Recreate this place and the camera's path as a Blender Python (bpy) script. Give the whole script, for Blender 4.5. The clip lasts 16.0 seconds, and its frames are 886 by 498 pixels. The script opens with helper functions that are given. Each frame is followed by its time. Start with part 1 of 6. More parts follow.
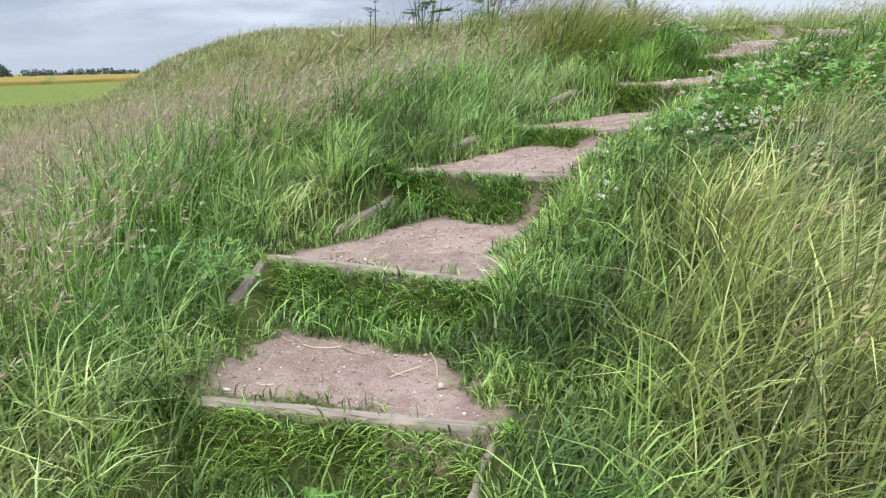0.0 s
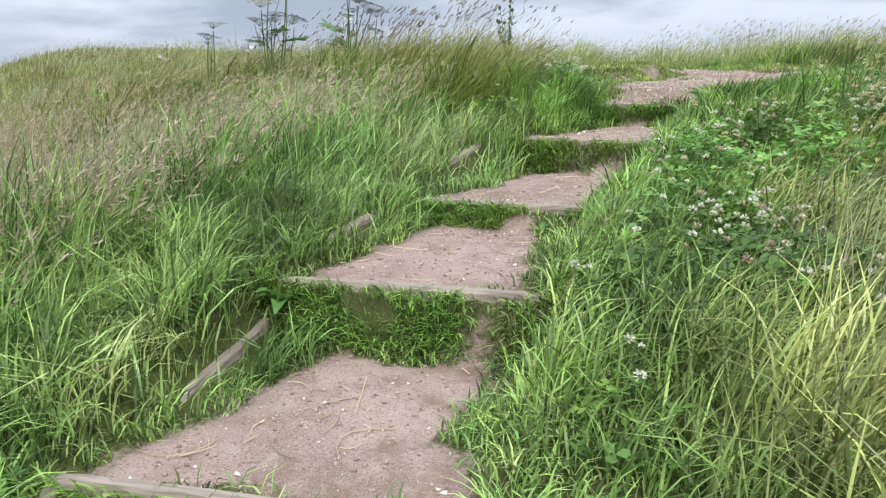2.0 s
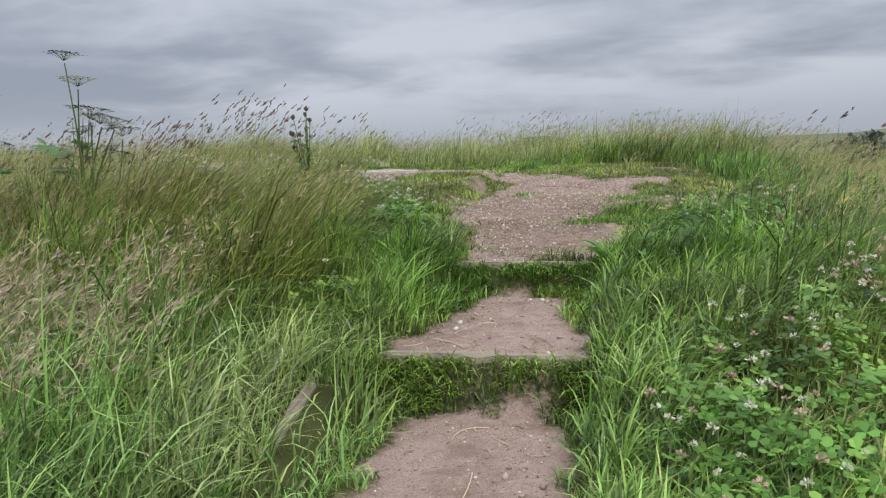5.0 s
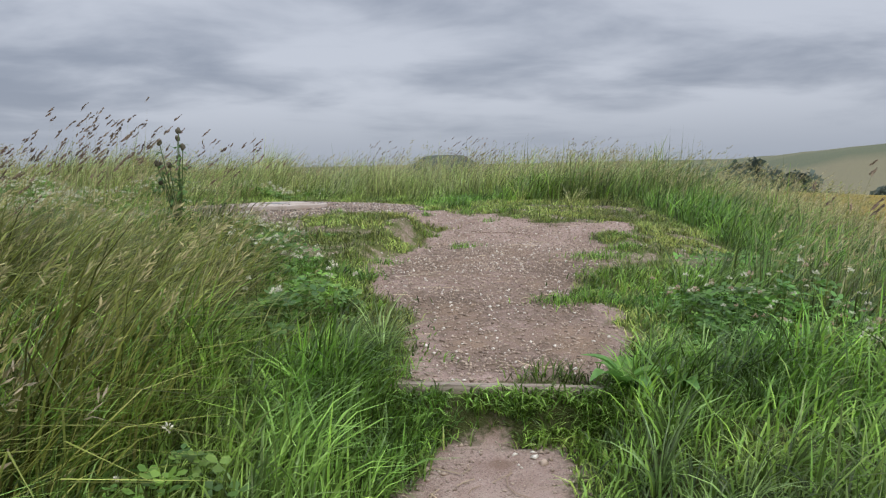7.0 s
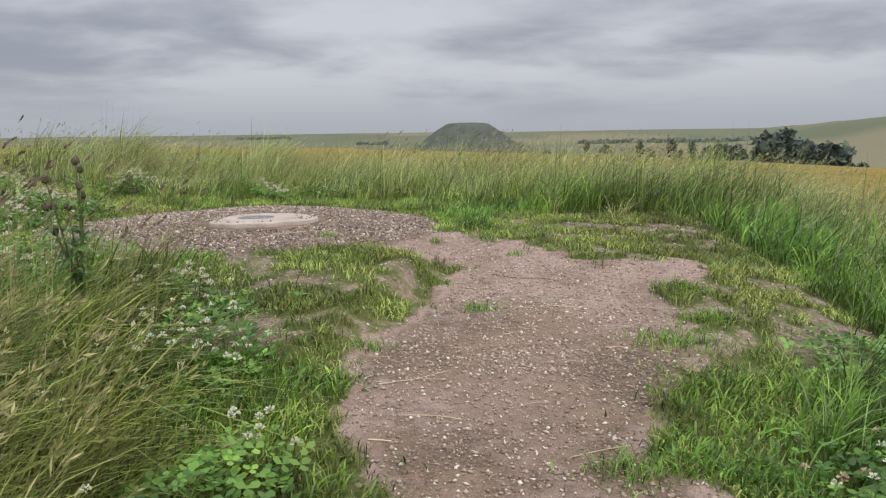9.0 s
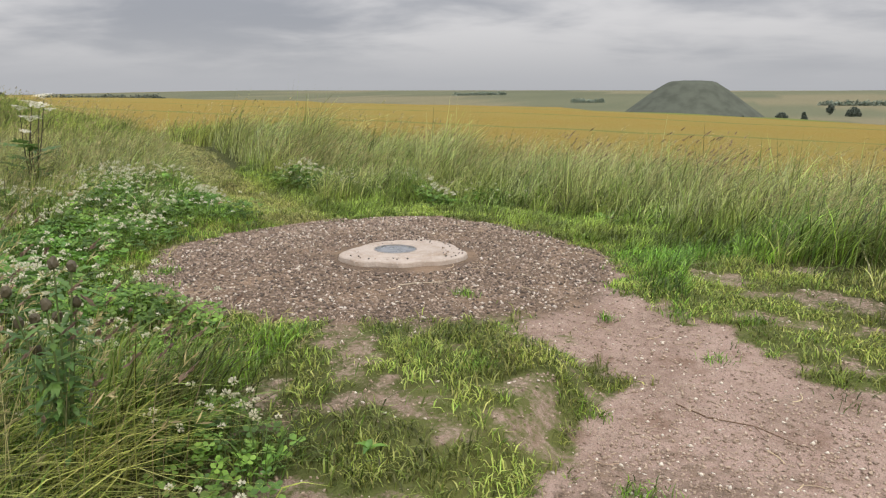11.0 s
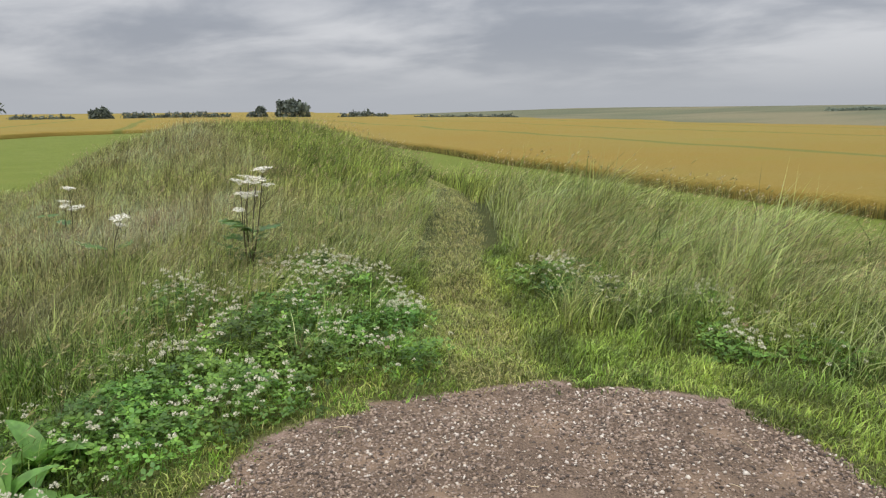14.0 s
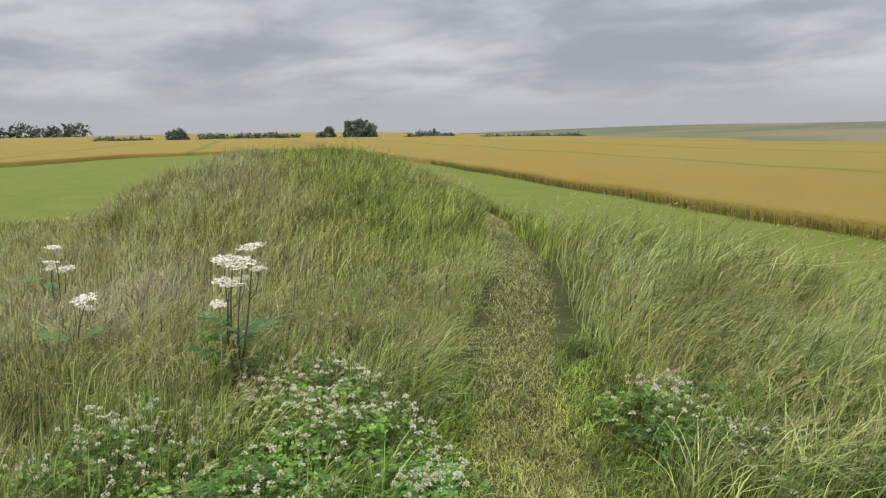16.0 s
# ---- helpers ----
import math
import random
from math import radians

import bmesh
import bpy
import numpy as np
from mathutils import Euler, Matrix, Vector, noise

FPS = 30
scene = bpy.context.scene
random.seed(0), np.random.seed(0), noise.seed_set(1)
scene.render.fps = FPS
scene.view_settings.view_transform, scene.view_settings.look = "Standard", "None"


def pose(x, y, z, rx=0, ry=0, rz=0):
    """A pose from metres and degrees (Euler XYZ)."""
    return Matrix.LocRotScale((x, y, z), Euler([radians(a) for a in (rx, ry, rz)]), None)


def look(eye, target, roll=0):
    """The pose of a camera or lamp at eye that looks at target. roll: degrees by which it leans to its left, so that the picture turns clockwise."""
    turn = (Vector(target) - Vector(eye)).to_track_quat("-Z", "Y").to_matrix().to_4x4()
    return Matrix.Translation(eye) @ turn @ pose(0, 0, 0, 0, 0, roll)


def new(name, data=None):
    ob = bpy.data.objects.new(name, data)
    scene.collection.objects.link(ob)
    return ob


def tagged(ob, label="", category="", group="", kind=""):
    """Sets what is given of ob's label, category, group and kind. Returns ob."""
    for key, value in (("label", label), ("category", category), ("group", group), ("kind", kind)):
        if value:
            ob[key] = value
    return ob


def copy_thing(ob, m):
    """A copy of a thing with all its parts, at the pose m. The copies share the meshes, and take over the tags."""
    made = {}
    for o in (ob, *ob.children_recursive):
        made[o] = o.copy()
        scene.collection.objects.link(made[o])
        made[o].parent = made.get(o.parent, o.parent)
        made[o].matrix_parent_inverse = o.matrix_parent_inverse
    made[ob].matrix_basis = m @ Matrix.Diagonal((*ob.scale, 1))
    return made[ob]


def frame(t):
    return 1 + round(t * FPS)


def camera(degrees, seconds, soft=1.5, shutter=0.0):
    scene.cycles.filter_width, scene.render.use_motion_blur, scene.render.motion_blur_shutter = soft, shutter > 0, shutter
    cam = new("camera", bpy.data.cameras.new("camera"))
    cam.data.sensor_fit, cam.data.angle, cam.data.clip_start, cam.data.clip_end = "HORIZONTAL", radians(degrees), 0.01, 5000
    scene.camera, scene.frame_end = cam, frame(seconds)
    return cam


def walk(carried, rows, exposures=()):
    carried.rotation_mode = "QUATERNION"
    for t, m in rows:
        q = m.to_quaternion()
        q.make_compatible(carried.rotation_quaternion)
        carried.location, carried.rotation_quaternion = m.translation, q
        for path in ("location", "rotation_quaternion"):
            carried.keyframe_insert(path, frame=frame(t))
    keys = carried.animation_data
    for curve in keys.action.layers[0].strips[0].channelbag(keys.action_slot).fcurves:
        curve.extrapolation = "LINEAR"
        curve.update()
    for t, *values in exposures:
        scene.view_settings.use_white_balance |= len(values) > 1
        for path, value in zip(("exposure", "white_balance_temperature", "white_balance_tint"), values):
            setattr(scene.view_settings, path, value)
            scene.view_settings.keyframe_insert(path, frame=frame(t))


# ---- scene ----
cam = camera(63.0, 16.0, 1.2)
PATH = [
    (0, (2.256, -4.43, -0.447), (1.062, -2.903, -0.94), -1.5),
    (0.5, (1.979, -4.222, -0.437), (0.848, -2.647, -0.927), -1.0),
    (1, (1.703, -4.023, -0.396), (0.64, -2.399, -0.879), -0.7),
    (1.5, (1.504, -3.818, -0.299), (0.544, -2.126, -0.765), -0.5),
    (2, (1.307, -3.537, -0.278), (0.478, -1.772, -0.72), -0.5),
    (2.5, (1.082, -3.277, -0.225), (0.393, -1.445, -0.637), -0.5),
    (3, (0.897, -3.013, -0.091), (0.311, -1.135, -0.455), -0.9),
    (3.5, (0.752, -2.697, -0.026), (0.249, -0.785, -0.327), -0.9),
    (4, (0.582, -2.386, 0.024), (0.17, -0.449, -0.255), -0.7),
    (4.2, (0.534, -2.28, 0.092), (0.154, -0.336, -0.185), -1.0),
    (6.3, (0.186, -0.747, 0.246), (0.11, 1.237, 0.0), -2.6),
    (6.5, (0.161, -0.597, 0.245), (0.111, 1.388, 0.005), -2.1),
    (7, (0.093, -0.266, 0.383), (0.097, 1.721, 0.154), -1.1),
    (7.5, (0.079, 0.049, 0.475), (0.131, 2.034, 0.243), -0.4),
    (8, (0.135, 0.486, 0.512), (0.174, 2.471, 0.275), -0.9),
    (8.2, (0.13, 0.676, 0.542), (0.162, 2.662, 0.303), -0.8),
    (10.3, (0.306, 2.103, 1.111), (-0.071, 4.015, 0.66), -0.7),
    (10.5, (0.321, 2.289, 1.139), (-0.12, 4.19, 0.698), -0.3),
    (11, (0.308, 2.796, 1.2), (-0.302, 4.652, 0.774), -0.0),
    (11.5, (0.239, 3.273, 1.426), (-0.558, 5.063, 1.026), -0.0),
    (12, (0.215, 3.742, 1.467), (-0.77, 5.441, 1.089), -0.1),
    (12.5, (0.153, 4.221, 1.555), (-0.984, 5.825, 1.191), -0.3),
    (13, (-0.007, 4.701, 1.612), (-1.243, 6.23, 1.249), -0.2),
    (13.5, (-0.098, 5.178, 1.647), (-1.418, 6.634, 1.275), -0.4),
    (14, (-0.286, 5.642, 1.736), (-1.674, 7.031, 1.359), -0.6),
    (14.5, (-0.632, 6.091, 1.816), (-2.064, 7.437, 1.445), -0.7),
    (15, (-1.005, 6.533, 1.852), (-2.459, 7.859, 1.492), -0.8),
    (15.5, (-1.424, 6.95, 1.937), (-2.909, 8.245, 1.592), -0.8),
    (16, (-1.852, 7.305, 2.007), (-3.368, 8.568, 1.682), -1.0),
]
walk(cam, [(t, look(eye, target, roll)) for t, eye, target, roll in PATH], exposures=((0, 0.42, 6100, 9), (2, 0.40, 6150, 9), (3.2, 0.20, 6300, 9), (4, 0.03, 6450, 10), (6.5, -0.20, 6300, 10), (8, -0.20, 6300, 10), (10.3, -0.03, 7200, 11), (13, -0.08, 6850, 10), (16, -0.02, 6950, 9)))

# ---------------------------------------------------------------- sky, sun
SUN_EL, SUN_AZ = 48.0, 150.0
world = bpy.data.worlds.new("overcast_sky")
scene.world = world
world.use_nodes = True
wt = world.node_tree
wt.nodes.clear()


def wn(kind, **kw):
    n = wt.nodes.new(kind)
    for k, v in kw.items():
        n.inputs[k].default_value = v
    return n


def wmath(op, a, b=None, c=None):
    n = wt.nodes.new("ShaderNodeMath")
    n.operation = op
    for i, v in enumerate((a, b, c)):
        if v is None:
            continue
        if isinstance(v, (int, float)):
            n.inputs[i].default_value = v
        else:
            wt.links.new(v, n.inputs[i])
    return n.outputs[0]


def wmix(fac, a, b):
    n = wt.nodes.new("ShaderNodeMix")
    n.data_type = "RGBA"
    for sock, v in ((n.inputs[0], fac), (n.inputs[6], a), (n.inputs[7], b)):
        if isinstance(v, (int, float)):
            sock.default_value = v
        elif isinstance(v, tuple):
            sock.default_value = (*v, 1)
        else:
            wt.links.new(v, sock)
    return n.outputs[2]


sky = wt.nodes.new("ShaderNodeTexSky")
sky.sky_type = "NISHITA"
sky.sun_disc = False
sky.sun_elevation, sky.sun_rotation = radians(SUN_EL), radians(SUN_AZ)
sky.air_density, sky.dust_density = 1.0, 3.0
coord = wt.nodes.new("ShaderNodeTexCoord")
sep = wt.nodes.new("ShaderNodeSeparateXYZ")
wt.links.new(coord.outputs["Generated"], sep.inputs[0])
up = wmath("MAXIMUM", sep.outputs[2], 0.0)
den = wmath("ADD", up, 0.16)
comb = wt.nodes.new("ShaderNodeCombineXYZ")
wt.links.new(wmath("DIVIDE", sep.outputs[0], den), comb.inputs[0])
wt.links.new(wmath("DIVIDE", sep.outputs[1], den), comb.inputs[1])


def cloud_noise(scale, detail, rough, sx, sy, offset, distort=0.0):
    m = wt.nodes.new("ShaderNodeMapping")
    m.inputs["Scale"].default_value = (sx, sy, 1)
    m.inputs["Location"].default_value = offset
    m.inputs["Rotation"].default_value = (0, 0, radians(-28))
    wt.links.new(comb.outputs[0], m.inputs[0])
    n = wn("ShaderNodeTexNoise", Scale=scale, Detail=detail, Roughness=rough, Distortion=distort)
    wt.links.new(m.outputs[0], n.inputs["Vector"])
    return n.outputs[0]


def wramp(v, lo, hi):
    n = wt.nodes.new("ShaderNodeMapRange")
    n.interpolation_type = "SMOOTHSTEP"
    n.inputs["From Min"].default_value, n.inputs["From Max"].default_value = lo, hi
    wt.links.new(v, n.inputs["Value"])
    return n.outputs[0]


big = cloud_noise(0.62, 5, 0.5, 1.0, 0.8, (3.1, 1.7, 0), 0.2)
streak = cloud_noise(1.5, 6, 0.55, 0.8, 1.1, (7.3, 0.4, 2), 0.3)
cover_ = wmath("ADD", wmath("MULTIPLY", big, 0.72), wmath("MULTIPLY", streak, 0.42))
# the cloud is thicker in the west
cover_ = wmath("SUBTRACT", cover_, wmath("MULTIPLY", sep.outputs[0], 0.06))
dark_mask = wramp(cover_, 0.48, 0.72)
cloud = wmix(dark_mask, (0.68, 0.71, 0.785), (0.355, 0.39, 0.47))
hazy = wramp(up, 0.0, 0.10)
cloud = wmix(hazy, (0.48, 0.52, 0.595), cloud)
# overcast skies are about three times as bright overhead as at the horizon
lift = wmath("ADD", 1.0, wmath("MULTIPLY", wramp(up, 0.30, 0.85), 2.0))
gain = wt.nodes.new("ShaderNodeVectorMath")
gain.operation = "SCALE"
wt.links.new(cloud, gain.inputs[0])
wt.links.new(lift, gain.inputs["Scale"])
nish = wt.nodes.new("ShaderNodeVectorMath")
nish.operation = "SCALE"
nish.inputs["Scale"].default_value = 0.10
wt.links.new(sky.outputs[0], nish.inputs[0])
final = wmix(0.9, nish.outputs[0], gain.outputs[0])
bg = wn("ShaderNodeBackground", Strength=1.0)
wt.links.new(final, bg.inputs[0])
out = wt.nodes.new("ShaderNodeOutputWorld")
wt.links.new(bg.outputs[0], out.inputs[0])

sun = new("sun", bpy.data.lights.new("sun", "SUN"))
sun.data.energy, sun.data.angle, sun.data.color = 1.5, radians(14), (1.0, 0.96, 0.90)
# the sky's sun stands at SUN_AZ clockwise from +y
sd_ = Vector((math.sin(radians(SUN_AZ)) * math.cos(radians(SUN_EL)), math.cos(radians(SUN_AZ)) * math.cos(radians(SUN_EL)), math.sin(radians(SUN_EL))))
sun.matrix_world = look(sd_ * 60, (0, 0, 0))


# ---------------------------------------------------------------- materials
def shader(name):
    m = bpy.data.materials.new(name)
    m.use_nodes = True
    nt = m.node_tree
    return m, nt, nt.nodes["Principled BSDF"], nt.nodes["Material Output"]


def node(nt, kind, **kw):
    n = nt.nodes.new(kind)
    for k, v in kw.items():
        n.inputs[k].default_value = v
    return n


def tex(nt, scale, detail=4.0, rough=0.55, vec=None):
    n = node(nt, "ShaderNodeTexNoise", Scale=scale, Detail=detail, Roughness=rough)
    if vec is None:
        c = nt.nodes.new("ShaderNodeTexCoord")
        vec = c.outputs["Object"]
    nt.links.new(vec, n.inputs["Vector"])
    return n.outputs[0]


def ramp(nt, v, lo, hi, a=0.0, b=1.0):
    n = nt.nodes.new("ShaderNodeMapRange")
    n.interpolation_type = "SMOOTHSTEP"
    for k, x in (("From Min", lo), ("From Max", hi), ("To Min", a), ("To Max", b)):
        n.inputs[k].default_value = x
    nt.links.new(v, n.inputs["Value"])
    return n.outputs[0]


def mix(nt, fac, a, b, blend="MIX"):
    n = nt.nodes.new("ShaderNodeMix")
    n.data_type, n.blend_type = "RGBA", blend
    for sock, v in ((n.inputs[0], fac), (n.inputs[6], a), (n.inputs[7], b)):
        if isinstance(v, (int, float)):
            sock.default_value = v
        elif isinstance(v, tuple):
            sock.default_value = (*v, 1)
        else:
            nt.links.new(v, sock)
    return n.outputs[2]


def calc(nt, op, a, b):
    n = nt.nodes.new("ShaderNodeMath")
    n.operation = op
    for i, v in enumerate((a, b)):
        if isinstance(v, (int, float)):
            n.inputs[i].default_value = v
        else:
            nt.links.new(v, n.inputs[i])
    return n.outputs[0]


def bump(nt, bsdf, height, strength, dist):
    n = node(nt, "ShaderNodeBump", Strength=strength, Distance=dist)
    nt.links.new(height, n.inputs["Height"])
    nt.links.new(n.outputs[0], bsdf.inputs["Normal"])


def attr(nt, name):
    n = nt.nodes.new("ShaderNodeAttribute")
    n.attribute_name = name
    return n


def leaf_material(name, through_light=0.35, rough=0.55, vary=0.25):
    """Foliage: colour by species from the mesh's tint, varied blade by blade, partly translucent."""
    m, nt, b, o = shader(name)
    a = attr(nt, "tint")
    geo = nt.nodes.new("ShaderNodeNewGeometry")
    hsv = node(nt, "ShaderNodeHueSaturation")
    nt.links.new(a.outputs["Color"], hsv.inputs["Color"])
    nt.links.new(ramp(nt, geo.outputs["Random Per Island"], 0, 1, 1 - vary, 1 + vary), hsv.inputs["Value"])
    patch = tex(nt, 0.9, 3)
    nt.links.new(ramp(nt, patch, 0.3, 0.7, 0.485, 0.512), hsv.inputs["Hue"])
    col = hsv.outputs[0]
    nt.links.new(col, b.inputs["Base Color"])
    b.inputs["Roughness"].default_value = rough
    b.inputs["Specular IOR Level"].default_value = 0.35
    tr = node(nt, "ShaderNodeBsdfTranslucent")
    nt.links.new(col, tr.inputs["Color"])
    ms = node(nt, "ShaderNodeMixShader", Fac=through_light)
    nt.links.new(b.outputs[0], ms.inputs[1])
    nt.links.new(tr.outputs[0], ms.inputs[2])
    nt.links.new(ms.outputs[0], o.inputs[0])
    return m


def ground_material():
    m, nt, b, o = shader("ground_soil_and_turf")
    tint, bare, grav = attr(nt, "tint"), attr(nt, "bare"), attr(nt, "gravel")
    n1, n2, n3 = tex(nt, 2.2, 5), tex(nt, 14, 5, 0.6), tex(nt, 90, 3, 0.6)
    soil = mix(nt, ramp(nt, n1, 0.35, 0.68), (0.40, 0.288, 0.242), (0.25, 0.172, 0.135))
    soil = mix(nt, ramp(nt, n2, 0.45, 0.75), soil, (0.41, 0.31, 0.25))
    soil = mix(nt, ramp(nt, n3, 0.55, 0.72), soil, (0.17, 0.12, 0.09))
    soil = mix(nt, ramp(nt, tex(nt, 240, 2, 0.6), 0.52, 0.66, 0.0, 0.75), soil, (0.47, 0.39, 0.33))
    soil = mix(nt, ramp(nt, tex(nt, 170, 2, 0.6), 0.56, 0.68, 0.0, 0.8), soil, (0.12, 0.085, 0.065))
    soil = mix(nt, ramp(nt, tex(nt, 5.0, 6, 0.7), 0.48, 0.70, 0.0, 0.8), soil, (0.205, 0.132, 0.096))
    gravel = mix(nt, ramp(nt, n3, 0.35, 0.65), (0.095, 0.068, 0.05), (0.225, 0.163, 0.118))
    gravel = mix(nt, ramp(nt, n1, 0.45, 0.75), gravel, (0.30, 0.212, 0.145))
    edge = calc(nt, "ADD", grav.outputs["Fac"], calc(nt, "MULTIPLY", calc(nt, "SUBTRACT", n2, 0.5), 0.7))
    earth = mix(nt, ramp(nt, edge, 0.35, 0.65), soil, gravel)
    turf = mix(nt, ramp(nt, n2, 0.3, 0.7), tint.outputs["Color"], mix(nt, 0.5, tint.outputs["Color"], (0.07, 0.065, 0.025)))
    turf = mix(nt, ramp(nt, tex(nt, 0.35, 5, 0.7), 0.35, 0.7, 0.0, 0.45), turf, mix(nt, 0.5, tint.outputs["Color"], (0.26, 0.24, 0.08)))
    turf = mix(nt, ramp(nt, n3, 0.5, 0.75, 0.0, 0.6), turf, mix(nt, 0.6, tint.outputs["Color"], (0.02, 0.03, 0.01)))
    n4 = tex(nt, 9, 5, 0.65)
    lim = calc(nt, "ADD", bare.outputs["Fac"], calc(nt, "MULTIPLY", calc(nt, "SUBTRACT", n4, 0.5), 0.6))
    lim = calc(nt, "ADD", lim, calc(nt, "MULTIPLY", calc(nt, "SUBTRACT", tex(nt, 45, 4, 0.65), 0.5), 0.7))
    col = mix(nt, ramp(nt, lim, 0.34, 0.66), turf, earth)
    nt.links.new(col, b.inputs["Base Color"])
    b.inputs["Roughness"].default_value = 0.92
    b.inputs["Specular IOR Level"].default_value = 0.2
    bump(nt, b, calc(nt, "ADD", calc(nt, "MULTIPLY", n2, 1.0), calc(nt, "ADD", calc(nt, "MULTIPLY", n3, 0.45), calc(nt, "MULTIPLY", tex(nt, 320, 2, 0.5), 0.18))), 0.9, 0.022)
    return m


def stone_material(name, dark, light, pale, bumpy=0.004):
    m, nt, b, o = shader(name)
    geo = nt.nodes.new("ShaderNodeNewGeometry")
    r = geo.outputs["Random Per Island"]
    col = mix(nt, ramp(nt, r, 0.1, 0.6), dark, light)
    col = mix(nt, ramp(nt, r, 0.89, 0.93), col, pale)
    col = mix(nt, ramp(nt, tex(nt, 60, 3), 0.4, 0.7, 0.0, 0.2), col, (0.22, 0.17, 0.13))
    nt.links.new(col, b.inputs["Base Color"])
    b.inputs["Roughness"].default_value = 0.75
    bump(nt, b, tex(nt, 150, 3), 0.4, bumpy)
    return m


def timber_material():
    m, nt, b, o = shader("weathered_timber")
    c = nt.nodes.new("ShaderNodeTexCoord")
    mp = nt.nodes.new("ShaderNodeMapping")
    mp.inputs["Scale"].default_value = (1.2, 22, 22)
    nt.links.new(c.outputs["Object"], mp.inputs[0])
    g = tex(nt, 3, 6, 0.65, mp.outputs[0])
    w = tex(nt, 6, 4)
    col = mix(nt, ramp(nt, g, 0.3, 0.7), (0.36, 0.30, 0.24), (0.20, 0.155, 0.12))
    col = mix(nt, ramp(nt, w, 0.5, 0.7, 0, 0.6), col, (0.42, 0.33, 0.26))
    nt.links.new(col, b.inputs["Base Color"])
    b.inputs["Roughness"].default_value = 0.85
    bump(nt, b, g, 0.7, 0.006)
    return m


def concrete_material():
    m, nt, b, o = shader("pale_concrete")
    n1, n2 = tex(nt, 5, 5), tex(nt, 45, 4, 0.6)
    col = mix(nt, ramp(nt, n1, 0.35, 0.7), (0.47, 0.40, 0.345), (0.36, 0.285, 0.225))
    col = mix(nt, ramp(nt, n2, 0.5, 0.75, 0, 0.6), col, (0.57, 0.52, 0.475))
    nt.links.new(col, b.inputs["Base Color"])
    b.inputs["Roughness"].default_value = 0.8
    bump(nt, b, calc(nt, "ADD", n1, calc(nt, "MULTIPLY", n2, 0.4)), 0.9, 0.03)
    return m


def crop_material():
    m, nt, b, o = shader("ripening_barley")
    c = nt.nodes.new("ShaderNodeTexCoord")
    mp = nt.nodes.new("ShaderNodeMapping")
    mp.inputs["Scale"].default_value = (1, 0.35, 1)
    nt.links.new(c.outputs["Object"], mp.inputs[0])
    n1, n2, n3 = tex(nt, 0.03, 4), tex(nt, 0.25, 5, 0.6, mp.outputs[0]), tex(nt, 3.0, 5, 0.7)
    col = mix(nt, ramp(nt, n1, 0.35, 0.68), (0.285, 0.200, 0.048), (0.275, 0.222, 0.062))
    col = mix(nt, ramp(nt, n2, 0.45, 0.75, 0, 0.55), col, (0.25, 0.22, 0.05))
    col = mix(nt, ramp(nt, n3, 0.4, 0.75, 0, 0.5), col, (0.335, 0.25, 0.075))
    # tramlines and thin green patches
    sp = nt.nodes.new("ShaderNodeSeparateXYZ")
    nt.links.new(c.outputs["Object"], sp.inputs[0])
    across = calc(nt, "ADD", calc(nt, "MULTIPLY", sp.outputs[0], 0.42), calc(nt, "MULTIPLY", sp.outputs[1], 0.91))
    wav = calc(nt, "PINGPONG", calc(nt, "ADD", across, calc(nt, "MULTIPLY", n1, 9.0)), 14.0)
    col = mix(nt, ramp(nt, wav, 0.6, 1.3, 0.8, 0.0), col, (0.155, 0.185, 0.05))
    col = mix(nt, ramp(nt, tex(nt, 0.045, 2), 0.62, 0.72, 0.0, 0.6), col, (0.22, 0.23, 0.055))
    nt.links.new(col, b.inputs["Base Color"])
    b.inputs["Roughness"].default_value = 0.9
    b.inputs["Specular IOR Level"].default_value = 0.1
    bump(nt, b, calc(nt, "ADD", n3, n2), 0.7, 0.4)
    return m


def plain(name, col, rough=0.6, spec=0.4, grain=30.0, dark=0.7, metal=0.0):
    m, nt, b, o = shader(name)
    n = tex(nt, grain, 4)
    c = mix(nt, ramp(nt, n, 0.35, 0.7), col, tuple(v * dark for v in col))
    nt.links.new(c, b.inputs["Base Color"])
    b.inputs["Roughness"].default_value = rough
    b.inputs["Specular IOR Level"].default_value = spec
    b.inputs["Metallic"].default_value = metal
    bump(nt, b, n, 0.3, 0.003)
    return m


MAT_GROUND = ground_material()
MAT_GRASS = leaf_material("grass_blades", 0.32, 0.36, 0.66)
MAT_SEED = leaf_material("grass_seed_heads", 0.35, 0.8, 0.35)
MAT_LEAF = leaf_material("broad_leaves", 0.30, 0.45, 0.25)
MAT_PETAL = leaf_material("flower_heads", 0.30, 0.7, 0.15)
MAT_TREE = leaf_material("tree_leaves", 0.20, 0.7, 0.35)
MAT_STONE = stone_material("dark_flint_gravel", (0.07, 0.053, 0.043), (0.36, 0.275, 0.215), (0.68, 0.62, 0.55))
MAT_PALESTONE = stone_material("pale_flint_gravel", (0.24, 0.175, 0.13), (0.45, 0.35, 0.265), (0.72, 0.66, 0.57))
MAT_TIMBER = timber_material()
MAT_CONCRETE = concrete_material()
MAT_CROP = crop_material()
MAT_STRAW = leaf_material("dry_straw", 0.1, 0.8, 0.25)
MAT_STEM = plain("dark_plant_stems", (0.10, 0.085, 0.05), 0.6)
MAT_GREENSTEM = plain("green_plant_stems", (0.13, 0.18, 0.06), 0.6)
